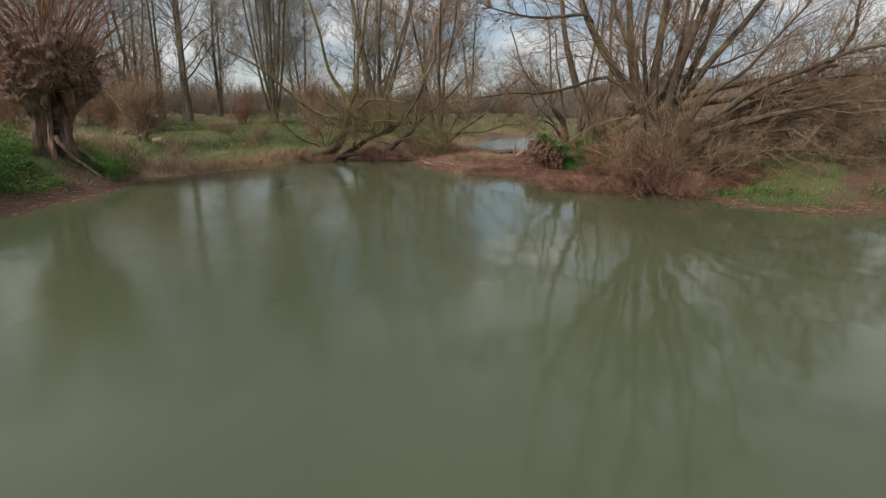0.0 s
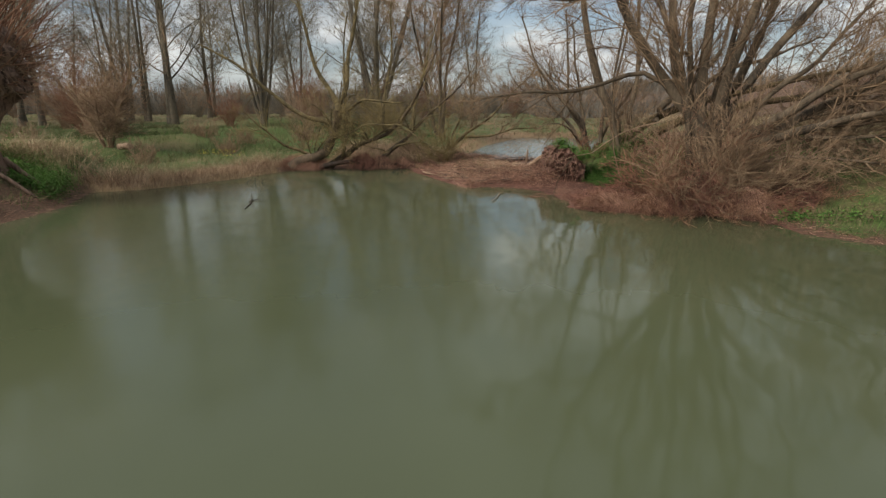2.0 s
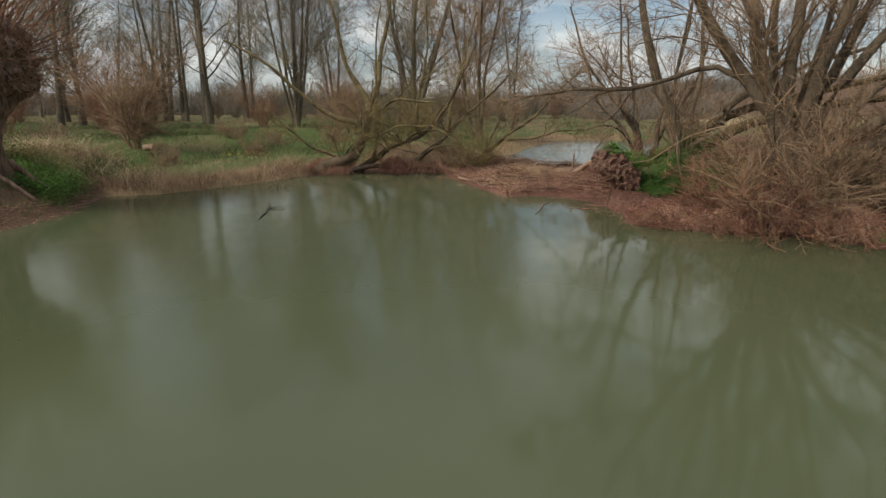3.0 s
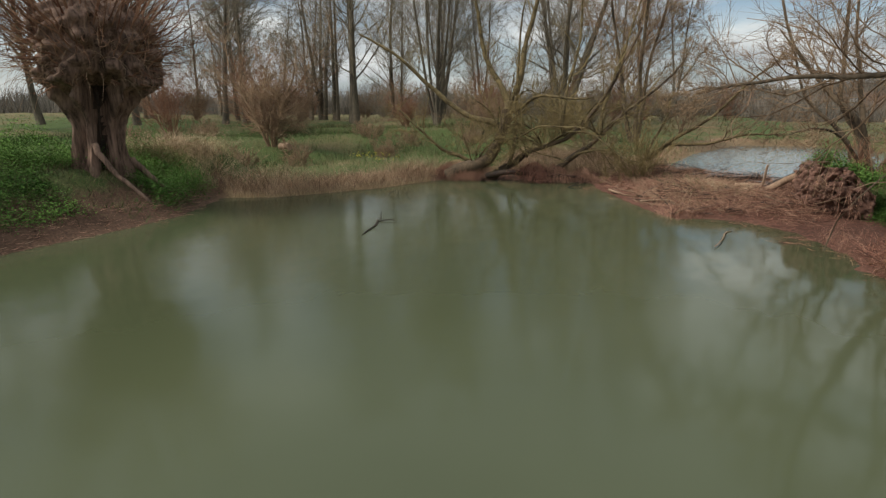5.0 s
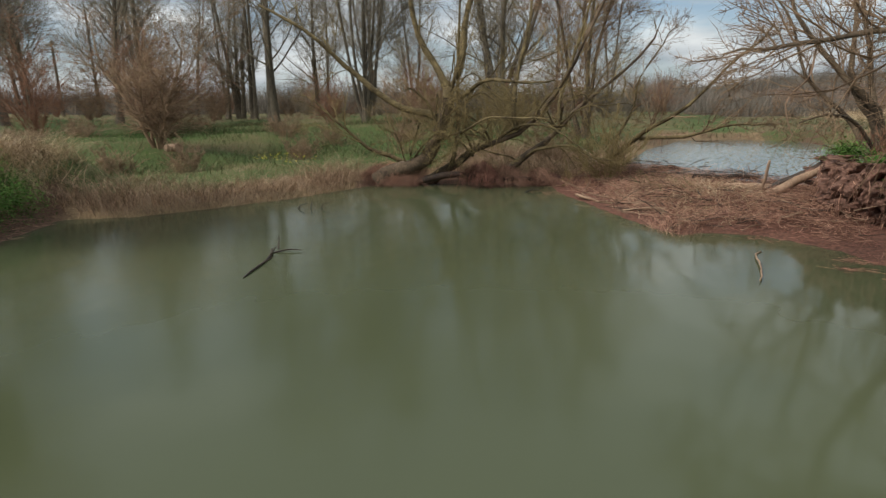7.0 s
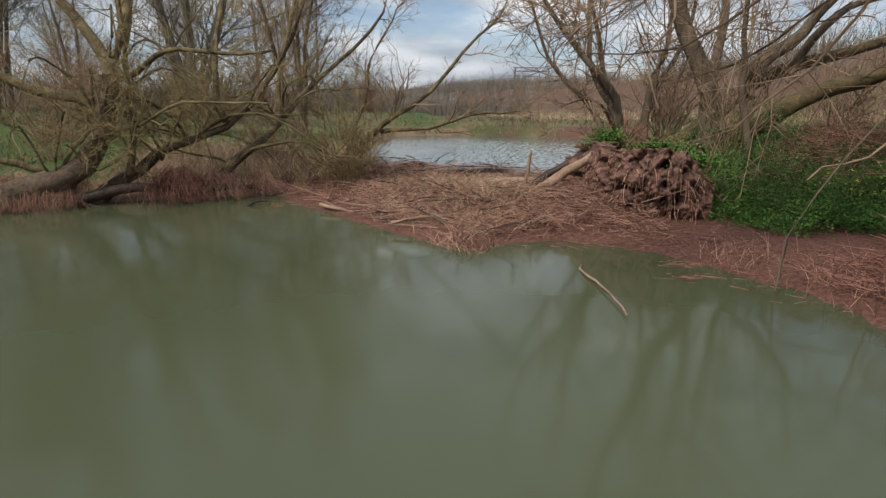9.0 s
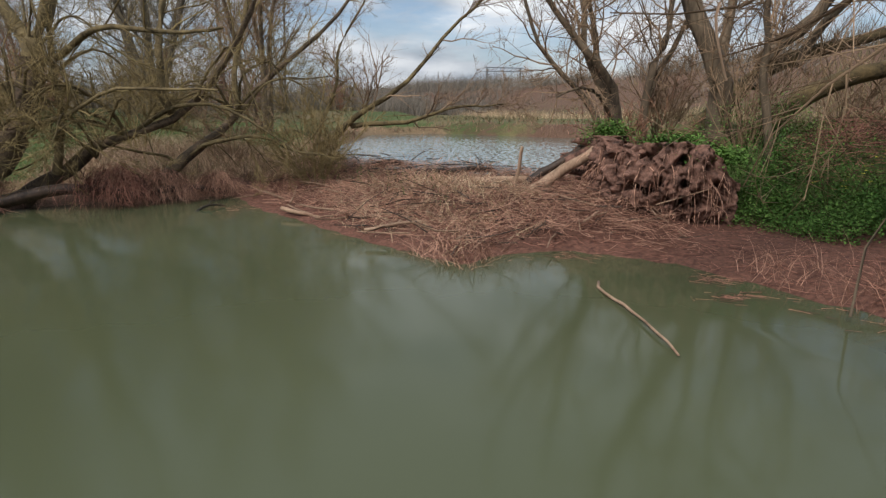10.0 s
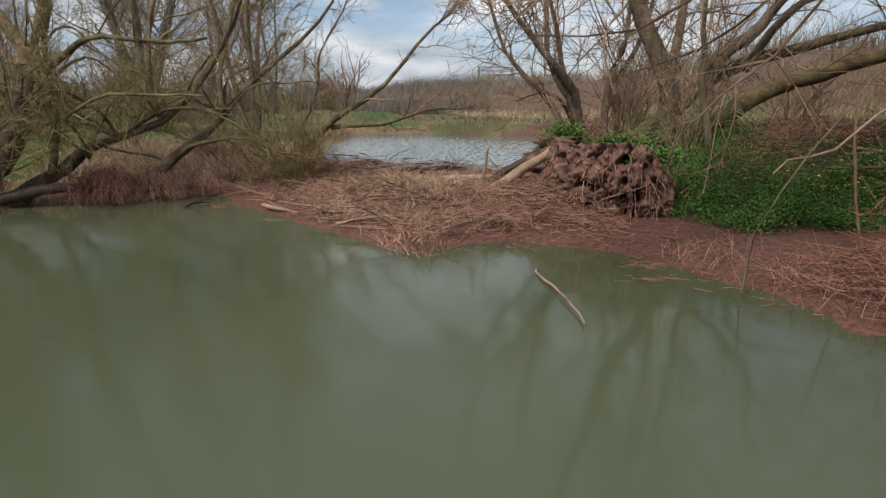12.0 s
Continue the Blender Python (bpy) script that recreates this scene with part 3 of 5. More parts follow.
def willow(at, limbs, label, bark, twig, name="willow_tree", each=9, fine=6, finer=4, minr=0.0035, up=0.18, lengths=(0.5, 1.5), group=""):
    """A spreading tree given by its main limbs: (points, base radius, tip radius)."""
    top = thing(name, at, label, "tree", group)
    o = np.array(at)
    lines, obs = [], []
    for i, limb in enumerate(limbs):
        pts, r0, r1 = limb[:3]
        p, r, arrays = bole([np.array(q) - o for q in pts], r0, r1, 14, 10 if r0 > 0.06 else 7, 0.14, r0 * 0.35 if i == 0 else 0)
        ob = part("trunk" if i == 0 else "limb", mesh_of("limb", *arrays, limb[3] if len(limb) > 3 else bark, True), top)
        if r0 > 0.02:
            lines.append((p, r)), obs.append(ob)
    P, R = np.array([p for p, _ in lines]), np.array([r for _, r in lines])
    s, way, span, r = spawn(P, R, each, 0.3, 1.0, (25, 65), 0.5, 0.5, up, lengths)
    l1 = grow(s, way, span * np.clip(r / 0.02, 0.55, 1), r, 6, 0.17, 0.03)
    l1[1][:] = np.clip(l1[1], minr, 0.011)
    l2 = grow(*spawn(*l1, fine, 0.15, 1, (20, 60), 0.6, 0.6, 0.1), 4, 0.16, 0.03)
    l2[1][:] = np.maximum(l2[1], minr * 0.8)
    l3 = grow(*spawn(*l2, int(finer * 1.6), 0.1, 1, (20, 65), 0.8, 0.7, 0.05), 2, 0.14, 0.0)
    l3[1][:] = np.maximum(l3[1], minr * 0.8)
    sprays(obs, [l1, l2, l3], twig, (5, 3, 3))
    return top


def arching(roots, n, reach, lift, r=0.016):
    """Thin limbs that spring from a few points, rise, and droop outwards over the water."""
    out = []
    for _ in range(n):
        x, y, z = roots[rng.integers(len(roots))]
        a, far, up = rng.uniform(-2.9, -0.2), rng.uniform(0.5, 1.0) * reach, rng.uniform(0.3, 1.0) * lift
        dx, dy = math.cos(a) * far, math.sin(a) * far * 0.5
        end = max(0.35, z + up * rng.uniform(-0.6, 0.7))
        out.append(([(x, y, z), (x + dx * 0.3, y + dy * 0.3, z + up * 0.6), (x + dx * 0.65, y + dy * 0.7, z + up * rng.uniform(0.6, 1.0)), (x + dx, y + dy, end)], r * rng.uniform(1.3, 2.0), r * 0.4))
    return out


def pollard(at):
    x, y = at
    z = float(height(x, y)[0])
    top = thing("pollard_willow", (x, y, z), "old pollard willow with hollow trunk and bristling shoots", "tree")
    bm = bmesh.new()
    rings, sides = 60, 132
    grid, hollow_shade = [], []
    for i in range(rings + 1):
        s = i / rings
        zz = -0.35 + 3.6 * s
        rad = 0.38 + 0.14 * math.exp(-((zz + 0.2) / 0.4) ** 2) + 0.50 * float(step(0.85, 1.75, zz)) - 0.66 * float(step(2.65, 3.25, zz))
        row = []
        for j in range(sides):
            a = 6.2832 * j / sides
            n1 = noise.noise(Vector((math.cos(a) * 1.6, math.sin(a) * 1.6, zz * 0.55)))
            n2 = noise.noise(Vector((math.cos(a) * 5, math.sin(a) * 5, zz * 1.1 + 7)))
            n3 = (noise.noise(Vector((math.cos(a) * 3, math.sin(a) * 3, zz * 4.5 + 3))) + 0.6 * noise.noise(Vector((math.cos(a) * 7, math.sin(a) * 7, zz * 9)))) * float(step(1.0, 1.5, zz))
            ridge = (0.11 * math.cos(7 * a + zz * 0.9) + 0.05 * math.cos(17 * a + 7 * n1) - 0.11 * abs(math.sin(15 * a + 6 * n1 + 3 * n2)) ** 0.5 + 0.05) * float(step(2.3, 1.0, zz))
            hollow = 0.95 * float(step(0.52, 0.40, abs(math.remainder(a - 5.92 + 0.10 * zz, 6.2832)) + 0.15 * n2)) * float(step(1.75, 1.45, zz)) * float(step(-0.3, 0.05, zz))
            # faces inside the hollow get a near-black colour in place of deep shade
            hollow_shade.append(hollow > 0.35)
            rr = rad * max(0.10, 1 + 0.20 * n1 + 0.12 * n2 + 0.34 * n3 + ridge - hollow)
            row.append(bm.verts.new((rr * math.cos(a) + 0.10 * zz - 0.1, rr * math.sin(a), zz)))
        grid.append(row)
    for i in range(rings):
        for j in range(sides):
            f = bm.faces.new((grid[i][j], grid[i][(j + 1) % sides], grid[i + 1][(j + 1) % sides], grid[i + 1][j]))
            f.material_index = 1 if hollow_shade[i * sides + j] and hollow_shade[(i + 1) * sides + (j + 1) % sides] else 0
    bm.faces.new(grid[-1])
    for f in bm.faces:
        f.smooth = True
    data = bpy.data.meshes.new("trunk")
    bm.to_mesh(data)
    bm.free()
    data.materials.append(BARK_POLLARD)
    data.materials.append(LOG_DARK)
    part("trunk", data, top, "gnarled furrowed trunk with a hollow coloured dark for its shade")
    for pts, r in (([(0.26, -0.34, 0.52), (0.36, -0.36, 0.36), (0.46, -0.32, 0.18), (0.62, -0.24, -0.02), (0.88, -0.12, -0.3), (1.15, 0.0, -0.6)], 0.06),
                   ([(0.2, 0.40, 0.2), (0.45, 0.55, -0.1), (0.7, 0.7, -0.4)], 0.07), ([(0.0, -0.38, 0.05), (0.08, -0.6, -0.12), (0.2, -0.95, -0.4)], 0.05)):
        part("root", mesh_of("root", *bole(pts, r, r * 0.5, 12, 9)[2], BARK_POLLARD, True), top)
    n = 420
    a = rng.uniform(0, 6.28, n)
    zz = rng.uniform(1.5, 3.2, n)
    rad = 0.95 * np.sqrt(np.clip(1.1 - ((zz - 2.15) / 1.05) ** 2, 0.05, 1))
    s = np.stack([rad * np.cos(a) + 0.1, rad * np.sin(a), zz], 1)
    way = np.stack([np.cos(a), np.sin(a), (zz - 1.75) * 1.1 + rng.normal(0, 0.35, n)], 1)
    l0 = grow(s, way, (0.3 + 2.9 * np.clip((zz - 1.75) / 1.1, 0, 1)) * rng.uniform(0.35, 1.1, n), rng.uniform(0.005, 0.018, n), 8, 0.12, 0.06)
    l1 = grow(*spawn(*l0, 4, 0.15, 0.95, (15, 65), 0.40, 0.55, 0.05), 3, 0.16, 0.0)
    l1[1][:] = np.maximum(l1[1], 0.004)
    crown("shoot_mass", [l0, l1], TWIG_RED, top, (5, 3), "dense red-brown shoots")
    m = 240
    a = rng.uniform(0, 6.28, m)
    zz = rng.uniform(1.5, 2.9, m)
    s = np.stack([0.9 * np.cos(a) + 0.1, 0.9 * np.sin(a), zz], 1)
    way = np.stack([np.cos(a), np.sin(a), rng.uniform(-0.3, 0.9, m)], 1)
    l2 = grow(s, way, rng.uniform(0.4, 1.3, m), rng.uniform(0.0028, 0.0055, m), 9, 0.17, -0.30)
    crown("hanging_spray", [l2], TWIG_BROWN, top, (4,), "thin drooping dead shoots")
    return top


pollard((-10.18, 13.75))

willow((-5.5, 21.35, 0.2), [
    ([(-5.95, 20.85, 0.08), (-5.4, 20.95, 0.40), (-4.88, 21.1, 0.75), (-4.62, 21.3, 1.32), (-4.5, 21.45, 1.9)], 0.18, 0.15, BARK_DARK),
    ([(-4.62, 21.3, 1.45), (-5.5, 21.3, 1.75), (-6.7, 21.2, 2.5), (-7.6, 21.0, 3.3), (-8.8, 21.0, 4.0)], 0.09, 0.025),
    ([(-4.5, 21.45, 1.8), (-4.75, 21.7, 2.5), (-5.3, 22.0, 3.6), (-5.7, 22.0, 4.8), (-6.0, 22.1, 6.0)], 0.10, 0.025),
    ([(-4.5, 21.45, 1.8), (-4.2, 21.9, 2.7), (-4.2, 22.6, 3.9), (-4.0, 22.8, 5.2), (-3.9, 22.9, 6.6)], 0.11, 0.025),
    ([(-5.5, 21.3, 0.5), (-6.1, 21.0, 0.85), (-6.8, 20.8, 1.3), (-7.4, 20.7, 1.9)], 0.06, 0.015),
    ([(-4.8, 21.15, 0.85), (-4.0, 20.8, 1.2), (-3.2, 20.2, 1.4), (-2.1, 19.8, 1.5)], 0.035, 0.012),
    ([(-4.5, 21.45, 1.82), (-3.7, 21.0, 2.2), (-2.7, 20.5, 2.25), (-2.0, 20.0, 2.2)], 0.05, 0.015),
] + arching([(-5.3, 20.97, 0.45), (-4.68, 21.25, 1.2), (-4.5, 21.45, 1.85)], 9, 2.4, 1.3), "leaning bare willow with yellowish lichened limbs over the water", BARK_LICHEN, TWIG_YELLOW, each=8, group="leaning willows on the bank")
willow((-4.4, 21.4, 0.25), [
    ([(-4.8, 21.3, 0.12), (-4.38, 21.4, 0.42), (-3.9, 21.45, 0.64), (-3.48, 21.5, 0.88), (-2.61, 21.6, 1.42), (-1.71, 21.75, 2.65), (-1.2, 21.9, 3.9)], 0.10, 0.03, BARK_DARK),
    ([(-4.35, 21.3, 0.45), (-4.22, 21.5, 1.15), (-4.3, 21.6, 2.0), (-4.25, 21.7, 3.4), (-4.1, 21.8, 5.0)], 0.06, 0.02),
    ([(-3.48, 21.5, 0.88), (-2.9, 21.5, 1.3), (-2.2, 21.2, 1.26), (-1.5, 20.8, 0.92), (-1.15, 20.6, 0.65)], 0.035, 0.008),
    ([(-2.9, 21.58, 1.22), (-3.05, 22.1, 2.5), (-2.9, 22.6, 4.0), (-2.8, 22.8, 5.6)], 0.06, 0.018),
] + arching([(-3.9, 21.45, 0.64), (-3.48, 21.5, 0.88), (-2.61, 21.6, 1.42)], 9, 2.3, 1.1), "slanting bare willow trunk rising from a red root mat", BARK_LICHEN, TWIG_YELLOW, each=8, group="leaning willows on the bank")
willow((-3.1, 21.6, 0.25), [
    ([(-3.3, 21.5, 0.15), (-2.7, 21.8, 0.7), (-2.06, 22.2, 1.3), (-1.5, 22.4, 1.85), (-0.6, 22.6, 2.7), (0.0, 22.8, 3.6)], 0.08, 0.018, BARK_DARK),
    ([(-2.06, 22.2, 1.3), (-1.9, 22.6, 2.4), (-1.6, 22.9, 3.8), (-1.3, 23.2, 5.0)], 0.05, 0.015),
    ([(-2.7, 21.8, 0.7), (-2.0, 21.4, 0.85), (-1.3, 21.0, 0.8), (-0.8, 20.7, 0.6)], 0.035, 0.01),
] + arching([(-2.9, 21.7, 0.5), (-2.1, 22.1, 1.25)], 7, 2.0, 0.9), "thin slanting willow trunk with tangled twigs", BARK_LICHEN, TWIG_YELLOW, each=8, group="leaning willows on the bank")
willow((-1.3, 22.7, 0.2), [
    ([(-1.6, 22.8, 0.15), (-0.5, 22.4, 0.9), (0.08, 22.2, 1.3), (0.85, 22.0, 1.95), (1.65, 22.0, 2.7), (2.0, 22.0, 3.3)], 0.065, 0.012),
    ([(-0.3, 22.4, 1.0), (0.64, 22.0, 1.14), (1.6, 21.8, 1.29), (2.2, 21.5, 1.33)], 0.045, 0.008),
    ([(-0.9, 22.6, 0.6), (-0.6, 22.9, 1.5), (-0.2, 23.1, 2.5), (0.3, 23.2, 3.4)], 0.04, 0.01),
], "low willow bough reaching over the debris dam", BARK_LICHEN, TWIG_BROWN, each=20, fine=6, finer=4, group="leaning willows on the bank")
shrub((-1.0, 21.3), 1.5, 1.5, 40, "tangled olive willow scrub at the end of the dam", TWIG_YELLOW, "willow_scrub", 6, 0.009, 4)
shrub((-2.3, 23.4), 1.7, 1.8, 22, "tangled bare willow scrub behind the bank", TWIG_BROWN, "willow_scrub", 7, 0.010, 5)
shrub((-3.9, 24.2), 2.6, 2.0, 18, "upright bare olive scrub behind the leaning willows", TWIG_YELLOW, "willow_scrub", 7, 0.012, 5)
shrub((-6.6, 24.5), 2.3, 1.8, 16, "thin bare scrub behind the leaning willow", TWIG_BROWN, "willow_scrub", 7, 0.011, 5)

# the stump with many trunks on the far side of the dam
willow((3.85, 18.9, 0.6), [
    ([(4.0, 18.95, 0.4), (4.06, 19.0, 1.0), (4.02, 19.0, 1.66), (3.52, 19.1, 2.6), (3.05, 19.3, 4.1), (2.9, 19.4, 5.1), (2.75, 19.5, 7.2)], 0.17, 0.05),
    ([(3.98, 18.0, 0.5), (3.85, 18.0, 1.45), (3.72, 18.0, 1.96), (3.74, 18.0, 2.6), (3.9, 18.1, 4.6), (3.8, 18.0, 6.4)], 0.05, 0.02),
    ([(3.6, 19.4, 0.8), (4.6, 19.6, 1.38), (5.7, 19.8, 1.85), (7.0, 20.0, 2.25), (8.6, 20.0, 2.6), (12.0, 20.0, 3.3)], 0.15, 0.06, BARK_MOSS),
    ([(3.9, 18.8, 0.75), (5.06, 18.8, 1.35), (5.9, 18.7, 1.7), (7.2, 18.6, 2.1), (8.5, 18.5, 2.3), (11.5, 18.2, 2.75)], 0.15, 0.07, BARK_MOSS),
    ([(5.3, 19.7, 1.6), (6.0, 19.7, 2.35), (6.4, 19.7, 2.8), (7.0, 19.7, 3.8), (7.4, 19.7, 5.6)], 0.12, 0.03),
    ([(4.5, 19.5, 1.3), (4.6, 19.6, 2.3), (4.7, 19.7, 3.6), (4.6, 19.8, 5.5)], 0.09, 0.03),
    ([(6.2, 19.9, 1.95), (7.2, 19.9, 2.8), (8.4, 19.9, 3.3), (9.6, 19.8, 3.9)], 0.08, 0.02),
], "old split willow with upright trunks and mossy fallen boughs", BARK, TWIG_BROWN, each=13, fine=6, finer=4, lengths=(0.6, 1.8))
willow((3.6, 20.2, 0.6), [
    ([(3.55, 20.3, 0.5), (3.41, 20.3, 1.55), (2.9, 20.3, 2.1), (2.4, 20.3, 2.6), (1.8, 20.3, 3.4), (1.4, 20.3, 4.6)], 0.075, 0.02),
    ([(3.7, 20.3, 0.5), (3.35, 20.4, 1.4), (3.0, 20.5, 2.0), (2.84, 20.5, 3.0), (2.7, 20.5, 4.8)], 0.08, 0.02),
    ([(3.9, 20.3, 0.5), (3.9, 20.3, 2.0), (4.25, 20.3, 3.0), (4.5, 20.3, 5.0)], 0.07, 0.02),
    ([(3.6, 20.2, 0.6), (2.9, 19.8, 1.4), (2.3, 19.5, 1.55), (1.9, 19.3, 1.42)], 0.04, 0.01),
    ([(3.6, 20.4, 0.5), (3.3, 20.8, 1.6), (3.2, 21.0, 2.8), (3.0, 21.2, 4.6)], 0.07, 0.02),
    ([(3.5, 20.4, 0.5), (3.0, 20.6, 1.5), (2.3, 20.8, 2.4), (1.7, 21.0, 3.6)], 0.06, 0.015),
    ([(3.8, 20.4, 0.6), (4.3, 20.6, 1.8), (4.9, 20.8, 3.0), (5.3, 21.0, 4.6)], 0.06, 0.02),
], "clump of slender bare willow stems behind the earth bank", BARK, TWIG_BROWN, each=12, fine=6, finer=4)
# the big spreading willow on the near bank
willow((4.8, 14.4, 0.4), [
    ([(4.75, 14.3, 0.1), (4.7, 14.6, 1.4), (4.0, 14.8, 2.55), (3.25, 15.0, 3.75), (2.8, 15.0, 4.7), (2.3, 15.1, 6.6), (2.0, 15.2, 9.0)], 0.14, 0.03),
    ([(4.85, 14.6, 0.5), (4.8, 14.6, 1.5), (4.3, 14.8, 2.55), (4.0, 15.0, 4.5), (3.8, 15.1, 7.2), (3.4, 15.3, 10.5)], 0.14, 0.03),
    ([(4.8, 14.6, 0.5), (4.8, 14.7, 2.9), (4.9, 15.0, 4.5), (5.1, 15.1, 7.4), (5.0, 15.3, 11.0)], 0.12, 0.03),
    ([(4.9, 14.6, 0.5), (5.25, 14.8, 2.8), (5.8, 15.0, 4.5), (6.5, 15.2, 7.2), (7.2, 15.4, 10.5)], 0.13, 0.03),
    ([(5.0, 14.6, 0.6), (5.2, 14.7, 1.7), (6.05, 14.8, 3.06), (7.1, 15.0, 4.5), (8.0, 15.2, 6.6), (8.9, 15.4, 9.0)], 0.11, 0.03),
    ([(4.0, 14.8, 2.5), (3.4, 15.0, 2.72), (2.1, 15.2, 2.44), (1.2, 15.2, 2.36), (0.5, 15.2, 2.2), (0.0, 15.2, 2.2)], 0.055, 0.010),
    ([(3.15, 15.0, 3.95), (2.74, 14.8, 4.18), (1.4, 14.4, 4.05), (0.5, 14.0, 4.3)], 0.06, 0.012),
    ([(5.2, 14.6, 1.2), (6.9, 14.5, 2.35), (8.4, 14.5, 3.0), (10.2, 14.5, 3.4)], 0.10, 0.03),
    ([(5.2, 14.6, 1.1), (7.0, 14.2, 1.72), (8.3, 14.0, 1.98), (10.2, 13.8, 2.1)], 0.10, 0.03),
    ([(5.2, 14.6, 1.15), (6.6, 14.7, 1.9), (8.0, 14.8, 2.5), (9.3, 15.0, 3.4), (9.4, 15.0, 4.6)], 0.11, 0.03),
    ([(0.8, 15.2, 2.28), (0.72, 15.15, 2.0), (0.60, 15.1, 1.75), (0.66, 15.1, 1.45)], 0.010, 0.006, LOG_PALE),
    ([(4.6, 14.5, 0.5), (4.4, 14.6, 2.0), (3.7, 14.8, 4.0), (3.4, 15.0, 6.4)], 0.07, 0.02),
    ([(5.0, 14.7, 0.6), (5.05, 14.9, 2.2), (5.5, 15.2, 4.2), (5.6, 15.4, 6.8)], 0.08, 0.025),
    ([(4.7, 14.6, 0.6), (4.6, 14.8, 2.2), (4.45, 15.0, 4.2), (4.6, 15.2, 6.8)], 0.08, 0.025),
    ([(5.2, 14.7, 1.0), (6.2, 14.9, 2.3), (7.5, 15.2, 3.4), (9.0, 15.4, 5.2)], 0.07, 0.02),
    ([(4.9, 14.8, 1.0), (5.6, 15.2, 2.6), (6.3, 15.6, 4.2), (6.9, 15.9, 6.6), (7.2, 16.2, 9.5)], 0.11, 0.03),
], "large spreading bare willow with many grey trunks", BARK, TWIG_BROWN, each=26, fine=9, finer=6, lengths=(0.7, 2.2), up=0.18)
for sx, sy, tall, wide, count, dx in ((4.7, 14.35, 2.7, 2.0, 54, 0.05), (4.3, 14.3, 2.1, 1.5, 40, 0.0), (5.5, 14.4, 2.5, 2.3, 50, 0.3)):
    shrub((sx, sy), tall, wide, count, "tall tangle of arching brown willow shoots round the trunks", TWIG_BROWN if sx > 4.5 else TWIG_RED, "willow_thicket", 9, 0.010, 6, bend=0.20, rise=-0.03, foot=0.6, spread=(25, 75), drift=(dx, -0.05))
shrub((4.6, 13.95), 1.1, 1.9, 64, "low thicket of red-brown willow shoots at the waterline", TWIG_RED, "willow_thicket", 7, 0.008, 5, bend=0.22, rise=-0.16, foot=1.1, drift=(0, -0.2))
shrub((3.5, 14.3), 0.75, 1.0, 44, "low thicket of red-brown willow shoots at the waterline", TWIG_RED, "willow_thicket", 7, 0.008, 5, bend=0.22, rise=-0.16, foot=0.8, drift=(0.1, -0.2))
shrub((6.2, 14.2), 1.0, 1.6, 50, "low tangle of dead red-brown shoots on the bank", TWIG_RED, "willow_thicket", 7, 0.008, 5, bend=0.22, rise=-0.16, foot=1.0)
willow((5.6, 14.9, 0.7), [
    ([(5.4, 14.8, 0.8), (6.6, 14.9, 1.45), (8.0, 15.0, 1.75), (9.6, 15.0, 1.95), (11.4, 14.9, 2.1)], 0.07, 0.02),
    ([(5.4, 14.9, 0.9), (6.8, 15.3, 1.75), (8.4, 15.6, 2.15), (10.2, 15.8, 2.5), (12.0, 15.9, 2.9)], 0.06, 0.021),
    ([(6.6, 14.9, 1.42), (7.8, 14.4, 1.5), (9.2, 14.0, 1.35), (10.6, 13.6, 1.3)], 0.04, 0.021),
    ([(5.6, 14.7, 0.8), (6.4, 14.2, 1.05), (7.4, 13.7, 1.05), (8.6, 13.3, 0.95)], 0.035, 0.021),
    ([(6.9, 15.3, 1.75), (8.0, 15.0, 2.4), (9.4, 14.8, 2.75), (11.0, 14.6, 3.0)], 0.04, 0.021),
], "fallen willow boughs carrying a dense mass of brown twigs", BARK, TWIG_BROWN, name="fallen_willow", each=34, fine=9, finer=5, minr=0.003, up=0.0, lengths=(0.7, 1.8))
shrub((8.2, 16.4), 1.7, 2.4, 50, "thicket of thin brown shoots behind the fallen boughs", TWIG_BROWN, "willow_thicket", 7, 0.010, 5)
shrub((10.8, 17.4), 1.9, 2.6, 44, "thicket of thin brown shoots behind the fallen boughs", TWIG_BROWN, "willow_thicket", 7, 0.010, 5)

# the meadow's trees
poplar((-19.6, 38.2), 17, 0.21, "tall bare poplar with twin grey trunks on the meadow", 2, fork=0.05, branches=18, group="meadow poplars")
poplar((-21.0, 46.0), 14, 0.17, "slim bare poplar on the meadow", 1, branches=26, group="meadow poplars")
poplar((-29.5, 49.0), 15, 0.20, "bare tree forked low into two trunks", 3, fork=0.34, branches=14, name="bare_tree")
poplar((-12.0, 34.0), 14, 0.085, "clump of slender bare poplars behind the willow", 6, fork=0.36, branches=14, group="meadow poplars")
poplar((-15.5, 43.0), 15, 0.10, "clump of slender bare poplars further back", 5, fork=0.34, branches=13, group="meadow poplars")
poplar((-7.2, 43.0), 17, 0.18, "broad bare tree with several heavy trunks", 4, fork=0.6, branches=17, name="bare_tree")
poplar((-1.9, 32.0), 9, 0.10, "bare spreading tree above the upstream pool", 4, fork=0.55, branches=16, name="bare_tree", mat=BARK, twig=TWIG_BROWN)
poplar((-9.5, 52.0), 15, 0.18, "bare tree at the far edge of the meadow", 3, fork=0.6, branches=13, name="bare_tree")
poplar((-24.5, 43.5), 16, 0.15, "slim bare poplar on the meadow", 2, fork=0.10, branches=18, group="meadow poplars")
